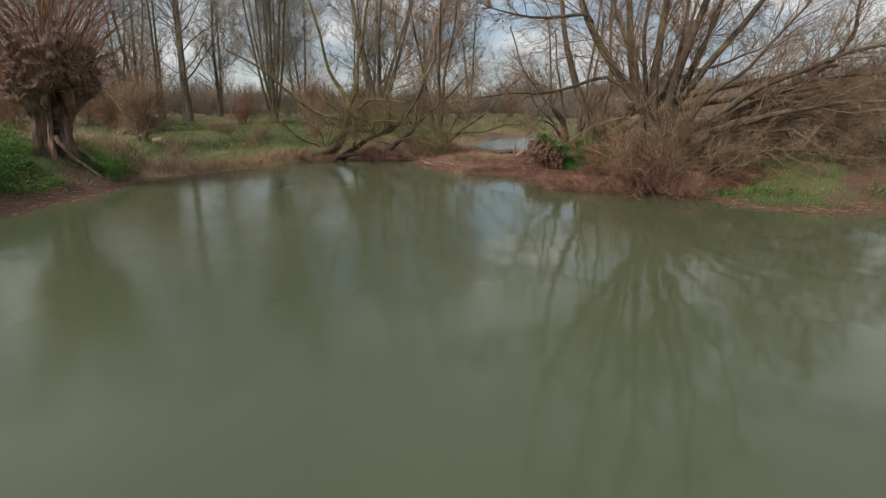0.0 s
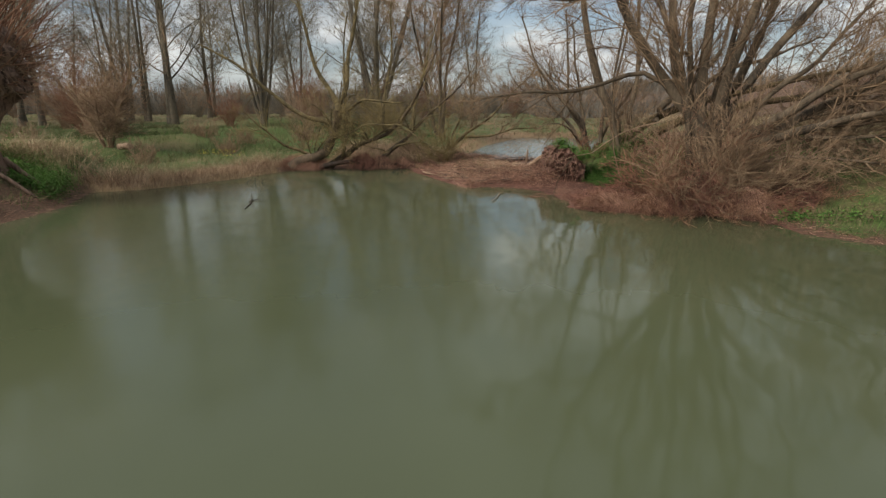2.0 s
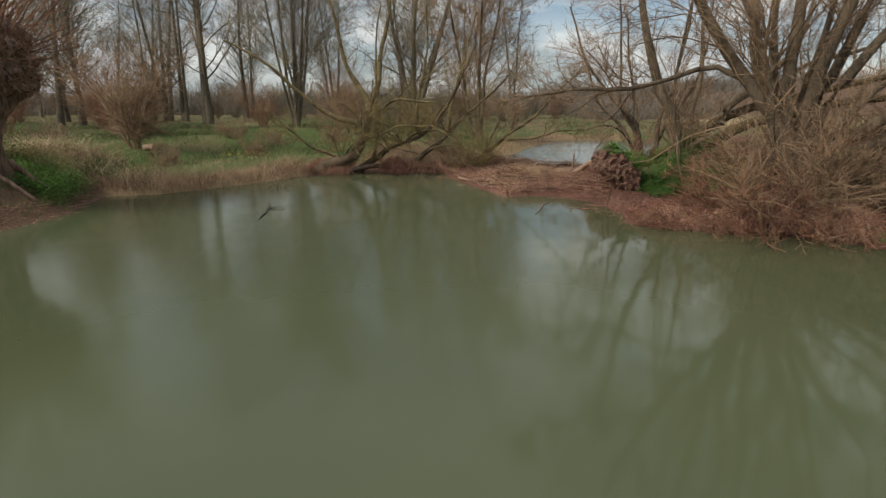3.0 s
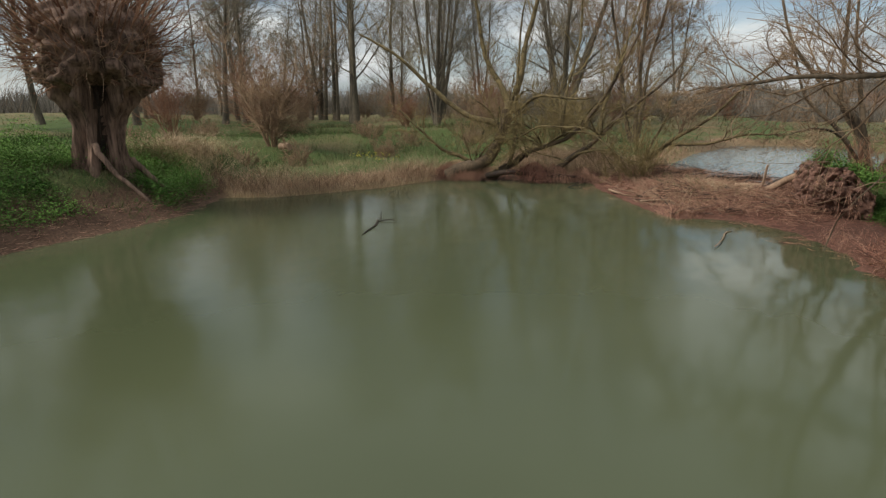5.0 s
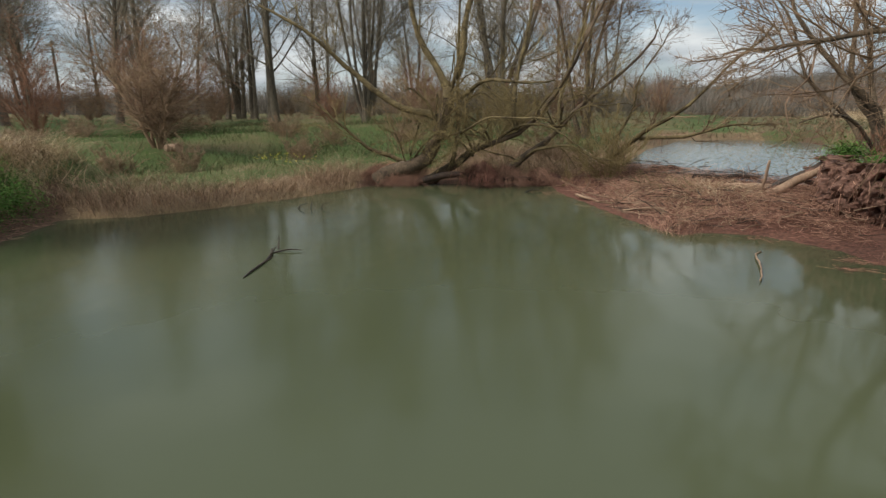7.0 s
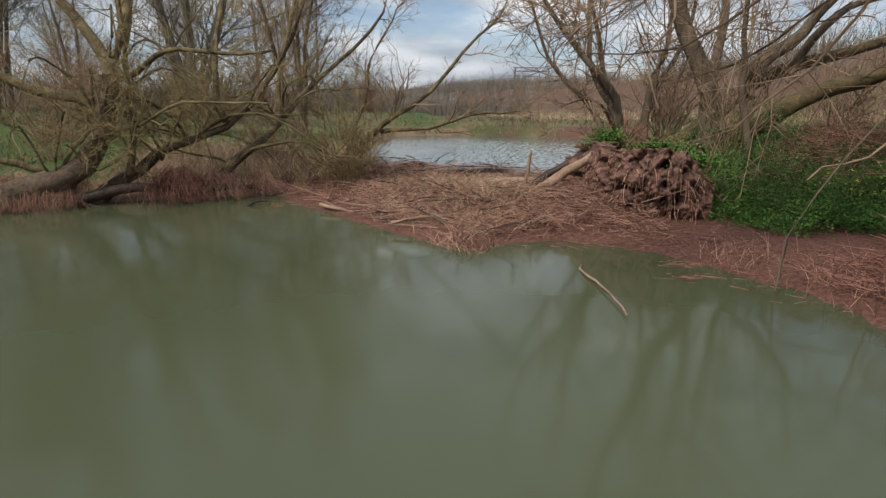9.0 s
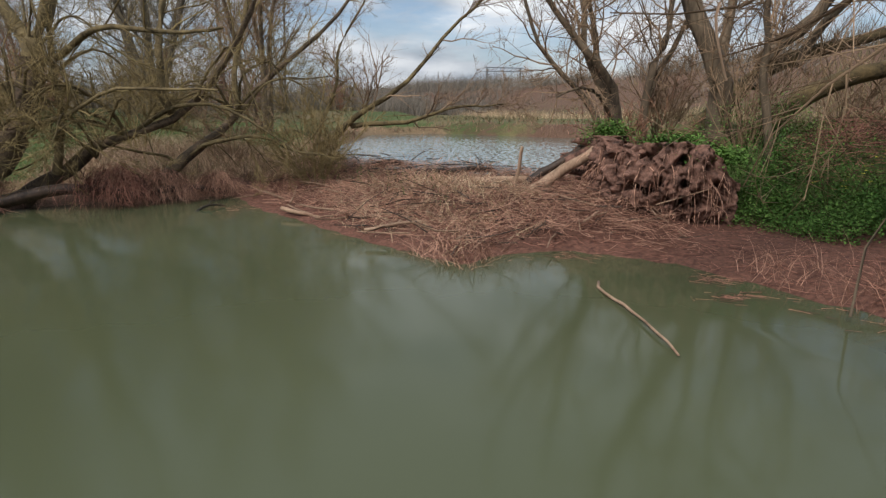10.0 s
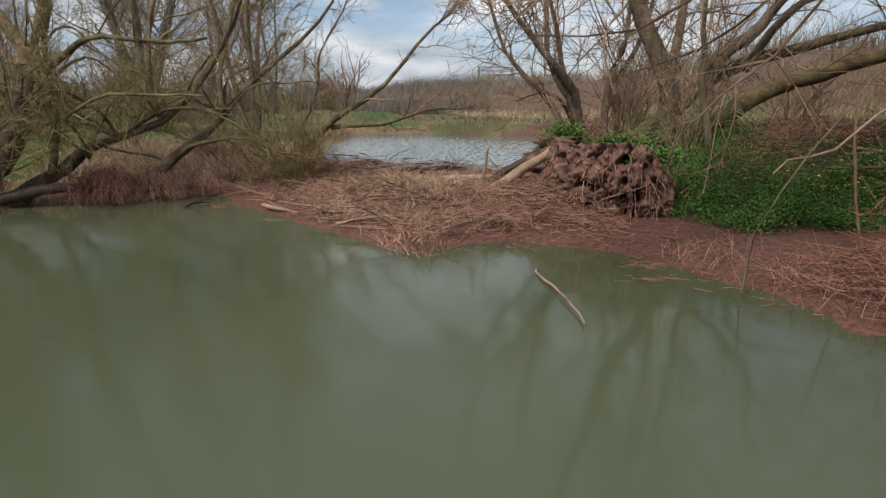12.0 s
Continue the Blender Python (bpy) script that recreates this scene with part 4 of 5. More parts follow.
row = [poplar((-40.5, 40.0), 13, 0.17, "slim bare poplar in the row across the meadow", 1, lean=0.09, branches=26, group="far poplar row", fine=6),
       poplar((-38.2, 38.6), 14, 0.17, "slim bare poplar in the row across the meadow", 1, lean=0.05, branches=26, group="far poplar row", fine=6),
       poplar((-52.0, 60.0), 15, 0.15, "slim bare poplar in the row across the meadow", 2, fork=0.25, branches=18, group="far poplar row", fine=6)]
for i, (px, py) in enumerate(((-44.0, 43.0), (-47.0, 44.5), (-35.5, 45.0), (-30.0, 40.0), (-28.0, 37.5), (-33.0, 52.0), (-41.0, 58.0), (-26.5, 58.0), (-18.5, 60.0),
                              (-28.0, 29.0), (-31.5, 26.0), (-34.0, 31.5), (-26.0, 33.5), (-37.0, 35.0), (-30.5, 21.5), (-12.0, 66.0), (-5.5, 60.0), (-1.0, 70.0), (-22.5, 70.0), (-47.0, 52.0))):
    copy_thing(row[i % 3], pose(px, py, float(height(px, py)[0]), 0, 0, 73 * i))
shrub((-13.0, 22.0), 4.6, 2.4, 9, "bare hawthorn bush on the meadow", TWIG_BROWN, "hawthorn_bush", 24, 0.045, 12, bend=0.20, spread=(40, 85))
shrub((-14.6, 35.5), 2.8, 2.8, 36, "low bare bush on the meadow", TWIG_RED, "bare_bush", 8, 0.018, 6, bend=0.16, spread=(35, 75))
shrub((-17.5, 27.0), 4.2, 2.8, 34, "reddish bare bush on the meadow", TWIG_RED, "bare_bush", 12, 0.018, 8, bend=0.16, spread=(35, 75))
shrub((-20.5, 24.5), 4.6, 3.0, 34, "reddish bare bush beyond the pollard", TWIG_RED, "bare_bush", 8, 0.018, 6, bend=0.16, spread=(35, 75))
shrub((-23.0, 33.0), 5.0, 3.2, 34, "reddish bare bush on the meadow", TWIG_BROWN, "bare_bush", 8, 0.018, 6, bend=0.16, spread=(35, 75))
shrub((-9.0, 33.0), 2.4, 2.2, 36, "low bare bush below the poplars", TWIG_BROWN, "bare_bush", 8, 0.016, 6)
shrub((-4.5, 31.0), 2.3, 2.4, 36, "low bare bush below the trees", TWIG_YELLOW, "bare_bush", 8, 0.016, 6)

far_bush = [shrub((-27.0, 52.0), 4.4, 3.2, 26, "bare brown bush in the scrub at the meadow's edge", TWIG_BROWN, "scrub_bush", 8, 0.022, 7, bend=0.16, spread=(30, 75)),
            shrub((-20.0, 55.0), 3.6, 3.4, 26, "bare olive bush in the scrub at the meadow's edge", TWIG_GREY, "scrub_bush", 8, 0.022, 7, bend=0.16, spread=(30, 75)),
            shrub((-13.5, 50.0), 4.8, 3.0, 24, "bare reddish bush in the scrub at the meadow's edge", TWIG_RED, "scrub_bush", 8, 0.022, 7, bend=0.16, spread=(30, 75))]
for o in far_bush:
    tagged(o, group="scrub at the meadow's edge")
for i, (bx, by) in enumerate(((-31, 48), (-34.5, 54), (-23.5, 49), (-17, 51), (-10.5, 54), (-6.5, 50), (-3.0, 55), (0.5, 57), (-38, 50), (-42, 47), (-8.5, 46), (-16, 58), (-24, 60),
                              (-30, 62), (3.5, 62), (-4.2, 45), (-1.2, 48), (-27.5, 43), (-33, 38), (-11.5, 40.5), (-4.9, 38.5), (-7.0, 37.0), (-45, 55), (-50, 50))):
    copy_thing(far_bush[(i * 5 + i // 3) % 3], pose(bx, by, float(height(bx, by)[0]), 0, 0, 57 * i))

for bx, by, bw in ((-10.6, 20.2, 1.3), (-15.2, 24.6, 1.6), (-9.4, 25.5, 1.4), (-16.5, 20.8, 1.5), (-19.0, 21.5, 1.8), (-12.8, 28.0, 1.7), (-7.6, 27.5, 1.5), (-14.2, 18.6, 1.2), (-18.2, 30.5, 1.8), (-12.2, 19.6, 1.3), (-8.9, 22.6, 1.1), (-17.0, 23.2, 1.6), (-21.5, 27.0, 2.0), (-11.4, 26.0, 1.5), (-24.0, 24.0, 2.2)):
    shrub((bx, by), 0.85, bw, 34, "low brown bramble mound in the meadow", TWIG_BROWN, "bramble", 6, 0.007, 5)
shrub((4.1, 18.5), 2.2, 1.3, 20, "thin upright shoots round the old willow stump", TWIG_BROWN, "willow_shoots", 5, 0.010, 4)
shrub((3.3, 19.6), 1.2, 1.2, 34, "reddish shoots behind the earth bank", TWIG_RED, "willow_shoots", 5, 0.009, 4)
shrub((4.6, 20.8), 2.0, 2.0, 26, "thin brown shoots behind the old willow", TWIG_BROWN, "willow_shoots", 7, 0.011, 5)
shrub((6.8, 19.4), 1.5, 1.6, 20, "thin brown shoots under the mossy bough", TWIG_BROWN, "willow_shoots", 6, 0.010, 5)

# ---- the debris dam and the earth bank ----
def log(name, points, r0, r1, mat, label, category="log", sides=9):
    p, r, arrays = bole(points, r0, r1, 10, sides, 0.18, 0.0, 0.15)
    v, q = arrays
    me = mesh_of(name, v, q, mat, True)
    bm = bmesh.new()
    bm.from_mesh(me)
    bm.verts.ensure_lookup_table()
    bm.faces.new([bm.verts[i] for i in range(sides)][::-1])
    bm.faces.new([bm.verts[len(v) - sides + i] for i in range(sides)])
    bm.to_mesh(me)
    bm.free()
    return tagged(new(name, me), label, category)


log("driftwood_log", [(1.30, 19.22, 0.15), (1.75, 19.06, 0.46), (2.24, 18.88, 0.82)], 0.075, 0.06, LOG_PALE, "pale bleached log propped against the earth bank")
log("driftwood_log", [(1.62, 19.5, 0.32), (1.95, 19.48, 0.55), (2.40, 19.45, 0.84)], 0.06, 0.055, LOG_DARK, "dark wet log propped behind the pale one")
log("driftwood_log", [(0.45, 21.3, 0.22), (0.8, 21.4, 0.33), (1.25, 21.5, 0.28)], 0.07, 0.04, LOG_DARK, "dark wet log on the crest of the dam")
log("driftwood_log", [(0.9, 21.6, 0.24), (1.5, 21.7, 0.30), (2.0, 21.75, 0.28)], 0.06, 0.045, LOG_DARK, "dark wet log on the crest of the dam")
log("driftwood_log", [(-0.2, 22.3, 0.22), (0.3, 22.5, 0.36), (0.6, 22.5, 0.34)], 0.08, 0.05, LOG_DARK, "dark root stub standing in the upstream water")
log("driftwood_log", [(1.2, 20.6, 0.24), (1.7, 20.4, 0.28), (2.1, 20.2, 0.30)], 0.06, 0.045, LOG_PALE, "pale log lying on the dam")
log("driftwood_log", [(-0.7, 18.25, 0.12), (-0.3, 18.3, 0.16), (0.25, 18.3, 0.17)], 0.02, 0.016, LOG_PALE, "pale stick lying in the dead reeds")
log("driftwood_stick", [(-1.5, 19.9, 0.09), (-1.3, 19.65, 0.07), (-1.05, 19.4, 0.03)], 0.03, 0.02, LOG_PALE, "pale stick at the edge of the dam", "stick")
log("wooden_post", [(1.62, 19.9, 0.1), (1.66, 19.85, 0.45), (1.68, 19.8, 0.80)], 0.03, 0.022, LOG_PALE, "thin grey post standing in the dam", "post")
log("drowned_branch", [(0.86, 16.4, 0.004), (0.70, 15.78, 0.024), (0.55, 15.08, 0.024)], 0.012, 0.007, LOG_PALE, "pale bare branch half sunk in the water", "branch")
log("driftwood_plank", [(1.68, 18.22, 0.10), (1.78, 17.95, 0.12), (1.92, 17.6, 0.10)], 0.05, 0.035, LOG_PALE, "flat pale log on the mud below the bank")
log("cut_log", [(-12.35, 21.6, 0.72), (-12.1, 21.55, 0.74), (-11.9, 21.5, 0.73)], 0.11, 0.11, LOG_PALE, "short sawn log beside the hawthorn")
block = log("driftwood_block", [(1.52, 18.5, 0.12), (1.64, 18.49, 0.14), (1.78, 18.47, 0.12)], 0.065, 0.055, LOG_PALE, "short pale chunk of wood on the mud")


def snag(name, lines, label, mat=LOG_DARK):
    top = thing(name, lines[0][0][0], label, "branch")
    o = np.array(lines[0][0][0])
    for pts, r0, r1, *own in lines:
        part("twig", mesh_of("twig", *bole([np.array(p) - o for p in pts], r0, r1, 8, 6, 0.12, 0.0, 0.15)[2], own[0] if own else mat, True), top)
    return top


snag("floating_branch", [
    ([(-4.62, 13.9, 0.004), (-4.70, 14.2, 0.012), (-4.82, 14.6, 0.014), (-4.98, 15.0, 0.02)], 0.009, 0.014),
    ([(-4.85, 14.7, 0.0), (-4.80, 14.75, 0.07), (-4.78, 14.8, 0.12)], 0.010, 0.005),
    ([(-4.9, 14.9, 0.0), (-4.75, 15.0, 0.03), (-4.6, 15.05, 0.02)], 0.012, 0.006),
    ([(-4.95, 15.1, 0.0), (-5.0, 15.2, 0.08), (-5.02, 15.25, 0.13)], 0.010, 0.005),
    ([(-4.75, 14.4, 0.0), (-4.68, 14.45, 0.05), (-4.64, 14.5, 0.07)], 0.009, 0.004),
], "dark forked branch drifting at the water surface")
snag("floating_branch", [
    ([(-6.2, 17.7, -0.02), (-6.15, 17.75, 0.06), (-6.05, 17.8, 0.10)], 0.014, 0.006),
    ([(-6.0, 17.8, -0.02), (-5.98, 17.82, 0.09), (-6.0, 17.85, 0.13)], 0.012, 0.006),
    ([(-5.85, 17.9, -0.02), (-5.8, 17.92, 0.07), (-5.7, 17.95, 0.09)], 0.012, 0.005),
], "small dark snag standing out of the water")
snag("floating_branch", [
    ([(-2.6, 20.5, -0.02), (-2.45, 20.6, 0.05), (-2.25, 20.75, 0.02)], 0.02, 0.01),
    ([(-2.45, 20.6, 0.03), (-2.4, 20.65, 0.10), (-2.3, 20.6, 0.12)], 0.012, 0.005),
], "small dark snag in the backwater")
snag("broken_shoot", [
    ([(4.1, 15.0, 1.75), (3.55, 15.2, 1.62), (3.11, 15.3, 1.37), (2.65, 15.3, 1.03), (2.42, 15.3, 1.01), (2.14, 15.3, 0.91)], 0.014, 0.006),
    ([(1.90, 15.2, 0.06), (2.08, 15.25, 0.62), (2.36, 15.3, 1.0), (2.66, 15.3, 1.36), (3.05, 15.3, 1.72), (3.6, 15.2, 2.1)], 0.009, 0.005, BARK),
], "pale broken willow shoot leaning out from the bank", LOG_PALE)
snag("exposed_root", [
    ([(-5.1, 21.05, 0.05), (-4.6, 21.08, 0.20), (-4.1, 21.12, 0.26), (-3.5, 21.28, 0.14)], 0.10, 0.06),
    ([(-3.7, 21.25, 0.06), (-3.2, 21.4, 0.16), (-2.7, 21.55, 0.16), (-2.3, 21.7, 0.06)], 0.07, 0.04),
], "dark wet willow roots under the undercut bank")
snag("bare_shoot", [([(3.6, 15.6, 0.1), (3.4, 15.6, 0.73), (3.25, 15.6, 1.2), (3.2, 15.6, 1.5)], 0.014, 0.010)], "pale upright willow shoot on the bank", LOG_PALE)


def earth_face():
    """The undercut earth bank with roots hanging from it."""
    top = thing("earth_bank", (2.4, 18.4, 0.0), "undercut reddish earth bank with hanging roots", "bank", kind="structure")
    count = 140
    line = curve_through([(2.75, 19.3, 0), (2.36, 18.98, 0), (2.12, 18.42, 0), (2.16, 17.85, 0), (2.45, 17.46, 0), (2.95, 17.3, 0)], count)
    t = unit(np.gradient(line, axis=0))
    out = np.stack([-t[:, 1], t[:, 0], np.zeros(count)], 1) * -1.0
    out = np.where((out[:, :1] * -1 + out[:, 1:2] * -1) > 0, out, -out)
    rows = 72
    v = np.zeros((count, rows, 3))
    for i in range(count):
        for j in range(rows):
            s = j / (rows - 1)
            z = 0.97 * min(s / 0.85, 1) - (0.30 * (s - 0.85) / 0.15 if s > 0.85 else 0)
            bulge = -0.26 * (1 - s) ** 3 + 0.14 * math.sin(min(s / 0.8, 1) * 3.0) - (0.6 * (s - 0.85) / 0.15 if s > 0.85 else 0)
            p = Vector((line[i, 0] * 3.6, line[i, 1] * 3.6, z * 1.9))
            k = 0.06 * noise.noise(p) + 0.07 * noise.noise(p * 2.3) + 0.07 * noise.noise(p * 5.1) + 0.065 * noise.noise(p * 10) + 0.045 * noise.noise(p * 21)
            pit = -0.42 * max(0.0, noise.noise(p * 3.6 + Vector((9, 3, 1))) - 0.15) * (1 if s < 0.85 else 0)
            end = float(step(0, 0.12, i / (count - 1)) * step(1, 0.85, i / (count - 1)))
            v[i, j] = line[i] + out[i] * (bulge + k + pit * 3) * (0.3 + 0.7 * end)
            v[i, j, 2] = z * (0.62 + 0.38 * end) + 0.07 * noise.noise(p * 0.9) * float(step(0.4, 0.8, s)) + 0.05 * noise.noise(p * 3.1) * float(step(0.5, 0.8, s))
    idx = np.arange(count * rows).reshape(count, rows)
    q = np.stack([idx[:-1, :-1], idx[1:, :-1], idx[1:, 1:], idx[:-1, 1:]], -1).reshape(-1, 4)
    o = np.array([2.4, 18.4, 0])
    part("earth_face", mesh_of("earth_face", v.reshape(-1, 3) - o, q, SOIL, True), top)
    n = 320
    i = rng.integers(8, count - 8, n)
    j = rng.integers(6, 56, n)
    s = v[i, j] + out[i] * 0.02 - o
    way = out[i] * 0.6 + rng.normal(0, 0.3, (n, 3)) + np.array([0, 0, -0.3])
    r = grow(s, way, rng.uniform(0.10, 0.40, n), rng.uniform(0.002, 0.007, n), 6, 0.14, -0.6)
    crown("root_fringe", [r], DEAD_REED, top, (4,), "thin pale hanging roots")


earth_face()


def scatter(name, lo, hi, n, keep, label, category, mat, build):
    """Scatter over a stretch of ground where keep(x, y, d) holds; one mesh of kind stuff."""
    x, y = rng.uniform(lo[0], hi[0], n), rng.uniform(lo[1], hi[1], n)
    d = -inside_distance(x, y, POND)
    ok = keep(x, y, d) > rng.uniform(0, 1, n)
    x, y = x[ok], y[ok]
    root = np.stack([x, y, height(x, y)], 1)
    v, q = build(root)
    return tagged(new(name, mesh_of(name, v, q, mat)), label, category, kind="stuff")


def tufts(h0, h1, w, lean, bend=0.4, segs=3):
    def build(root):
        n = len(root)
        k = np.concatenate([rng.normal(0, lean, (n, 2)), np.zeros((n, 1))], 1)
        return blades(root - np.array([0, 0, 0.02]), rng.uniform(h0, h1, n), rng.uniform(0.6, 1.3, n) * w, k, bend, segs)
    return build


def clumps(h0, h1, w, lean, bend=0.6, segs=3, f=3.0):
    """Blades whose height swells and sinks in clumps."""
    def build(root):
        n = len(root)
        k = np.concatenate([rng.normal(0, lean, (n, 2)) + np.array([0.2, -0.25]), np.zeros((n, 1))], 1)
        tall = rng.uniform(h0, h1, n) * (0.35 + 0.95 * patch(root[:, 0], root[:, 1], f))
        return blades(root - np.array([0, 0, 0.02]), tall, rng.uniform(0.6, 1.3, n) * w, k, bend, segs)
    return build


def litter(length0, length1, w, lift, pile=0.0):
    """Strips lying criss-cross in a low heap."""
    def build(root):
        n = len(root)
        r = root + np.array([0, 0, 1.0]) * (rng.uniform(0, 1, n) ** 1.3 * pile * (0.35 + 1.6 * patch(root[:, 0], root[:, 1], 3.3) ** 2))[:, None]
        a = rng.uniform(0, 6.28, n)
        way = np.stack([np.cos(a), np.sin(a), rng.normal(0.02, lift, n)], 1)
        p, rad = grow(r, way, rng.uniform(length0, length1, n), rng.uniform(0.5, 1.3, n) * w, 3, 0.12, 0.0, 0.5)
        p[..., 2] = np.maximum(p[..., 2], r[:, None, 2] - 0.01)
        return tubes(p, rad, 3)
    return build


def patch(x, y, f=1.0):
    return np.clip(0.5 + 0.6 * lumps(x * f + 11, y * f - 7), 0, 1)


def not_pool(x, y):
    return step(0, 0.3, -inside_distance(x, y, POOL))


scatter("dead_reeds", (-2.2, 16.6), (2.6, 23), 25000, lambda x, y, d: (inside_distance(x, y, DAM) > 0.05) * (0.45 + 0.55 * patch(x, y, 2)) * step(0.0, 0.45, d),
        "heap of dead straw-coloured reeds on the dam", "dead reeds", DEAD_REED, litter(0.06, 0.30, 0.0034, 0.5, 0.10))
scatter("dead_reeds", (-1.2, 16.8), (1.7, 20.5), 8000, lambda x, y, d: (d > 0.02) * step(1.5, 0.4, np.hypot((x - 0.3) / 1.2, (y - 18.7) / 1.5)) * patch(x, y, 3),
        "tuft of dead straw-coloured reeds at the front of the dam", "dead reeds", STRAW, tufts(0.10, 0.34, 0.006, 1.0, 0.8))
scatter("reed_litter", (-2.2, 15), (4.2, 22.5), 6500, lambda x, y, d: (d > -0.12) * step(0.05, -0.15, inside_distance(x, y, RIGHT_BANK)) * step(1.6, 0.5, d) * (x > -1.9),
        "red-brown reed litter matted along the waterline", "dead reeds", RED_DEBRIS, litter(0.05, 0.24, 0.0024, 0.03, 0.02))
scatter("dead_stems", (2.4, 13.6), (7.2, 15.6), 9000, lambda x, y, d: (d > -0.1) * step(7.2, 6, x) * step(1.8, 0.9, d) * step(15.6, 15.0, y),
        "tangle of red-brown roots and dead stems under the willow", "dead stems", RED_DEBRIS, litter(0.10, 0.42, 0.0032, 0.34, 0.30))
scatter("driftwood_twigs", (-1.8, 16.9), (2.6, 22.6), 700, lambda x, y, d: (inside_distance(x, y, DAM) > 0.05) * (d > 0.1) * patch(x, y, 1.7), "dark broken twigs lodged in the dam", "driftwood", LOG_DARK, litter(0.15, 0.7, 0.010, 0.22, 0.14))
scatter("driftwood_twigs", (-1.8, 16.9), (2.6, 22.6), 260, lambda x, y, d: (inside_distance(x, y, DAM) > 0.05) * (d > 0.1), "pale broken sticks lodged in the dam", "driftwood", LOG_PALE, litter(0.15, 0.6, 0.012, 0.15, 0.12))


def root_mound(at, size, n, label):
    """Fibrous roots that spill over the bank into the water."""
    x, y, z = at
    a = rng.uniform(0, 6.28, n)
    r = np.sqrt(rng.uniform(0, 1, n))
    sx, sy = x + r * np.cos(a) * size[0], y + r * np.sin(a) * size[1]
    tuft = patch(sx, sy, 5.0)
    keep = tuft > rng.uniform(0.05, 0.62, n)
    a, r, sx, sy, tuft = a[keep], r[keep], sx[keep], sy[keep], tuft[keep]
    n = len(a)
    s = np.stack([sx, sy, z + 0.06 + (1 - r * r) * size[2] * 1.25 * (0.45 + 0.8 * tuft) + rng.uniform(-0.06, 0.05, n)], 1)
    way = np.stack([np.cos(a) * 0.5 + rng.normal(0, 0.35, n), np.sin(a) * 0.3 - 0.9 + rng.normal(0, 0.3, n), rng.uniform(0.0, 1.0, n)], 1)
    p, rad = grow(s, way, rng.uniform(0.14, 0.5, n), rng.uniform(0.0013, 0.0036, n), 4, 0.28, -0.8, 0.5)
    p[..., 2] = np.maximum(p[..., 2], rng.uniform(-0.02, 0.06, (n, 1)))
    return tagged(new("root_mat", mesh_of("root_mat", *tubes(p, rad, 3), RED_DEBRIS if size[2] > 0.4 else DEAD_REED)), label, "roots", "root mats", "stuff")


for at, size, n in (((-5.85, 21.15, 0.12), (0.55, 0.35, 0.34), 2400), ((-5.5, 21.0, 0.05), (0.5, 0.3, 0.26), 1300), ((-4.85, 21.25, 0.12), (0.40, 0.3, 0.36), 2200),
                    ((-4.25, 21.25, 0.14), (0.4, 0.3, 0.46), 2600), ((-3.7, 21.35, 0.10), (0.45, 0.3, 0.42), 2400), ((-3.1, 21.5, 0.05), (0.4, 0.3, 0.26), 1300),
                    ((-2.4, 21.75, 0.03), (0.35, 0.25, 0.18), 800), ((-1.75, 21.0, 0.0), (0.22, 0.22, 0.10), 300)):
    root_mound(at, size, n, "red-brown fibrous root mat spilling into the water")
for at, size, n in (((4.6, 13.95, 0.08), (0.7, 0.35, 0.45), 2600), ((3.7, 14.1, 0.05), (0.6, 0.3, 0.30), 1700), ((5.4, 13.7, 0.08), (0.5, 0.4, 0.28), 1600), ((2.9, 14.4, 0.04), (0.5, 0.3, 0.2), 1200)):
    root_mound(at, size, n, "red-brown root mat hanging under the big willow")
scatter("shore_straw", (-10, 15.6), (-5.2, 24), 26000, lambda x, y, d: (d > -0.08) * step(-6.0, -6.8, x + 0.7 * step(1.0, 2.0, d)) * step(1.7, 0.5, d) * step(15.9, 16.5, y) * (0.25 + 0.75 * patch(x, y, 2.4)),
        "fringe of dead tan grass along the water", "dry grass", SEDGE, clumps(0.30, 0.90, 0.008, 0.7, 0.9))
scatter("shore_straw", (-10, 15.6), (-5.2, 24), 12000, lambda x, y, d: (d > -0.12) * step(-6.0, -6.8, x) * step(1.2, 0.2, d) * step(15.9, 16.5, y) * (1.1 - patch(x, y, 2.4)),
        "pinkish dead sedge drooping into the water", "dry grass", STRAW_PINK, clumps(0.2, 0.7, 0.008, 0.9, 1.0, 3, 4.0))
scatter("shore_straw", (-13.0, 15.2), (-9.8, 18.2), 7000, lambda x, y, d: step(1.4, 0.7, np.hypot((x + 11.4) / 1.1, (y - 16.5) / 0.9)),
        "pale flattened tussock of dead grass", "dry grass", STRAW, tufts(0.4, 0.95, 0.009, 0.9, 0.9))
scatter("meadow_straw", (-24, 15.5), (0.5, 34), 34000, lambda x, y, d: (d > 1.0) * (0.08 + 1.1 * patch(x, y, 0.8) ** 2.2) * not_pool(x, y),
        "thin dead grass standing in the meadow", "dry grass", ROUGH, tufts(0.12, 0.38, 0.010, 0.5, 0.4, 2))
scatter("meadow_grass", (-24, 15.5), (0.5, 34), 52000, lambda x, y, d: (d > 0.9) * (0.18 + 0.75 * (1 - patch(x, y, 0.8)) ** 1.3) * not_pool(x, y),
        "short green meadow grass", "grass", GRASS, tufts(0.07, 0.24, 0.012, 0.5, 0.4, 2))
scatter("meadow_tussocks", (-24, 15.5), (-5.5, 34), 42000, lambda x, y, d: (d > 1.2) * np.clip(2.6 * patch(x, y, 1.9) - 1.5, 0, 1), "dark rough tussocks in the meadow", "grass", TUSSOCK, clumps(0.14, 0.42, 0.010, 0.6, 0.6, 2, 1.9))
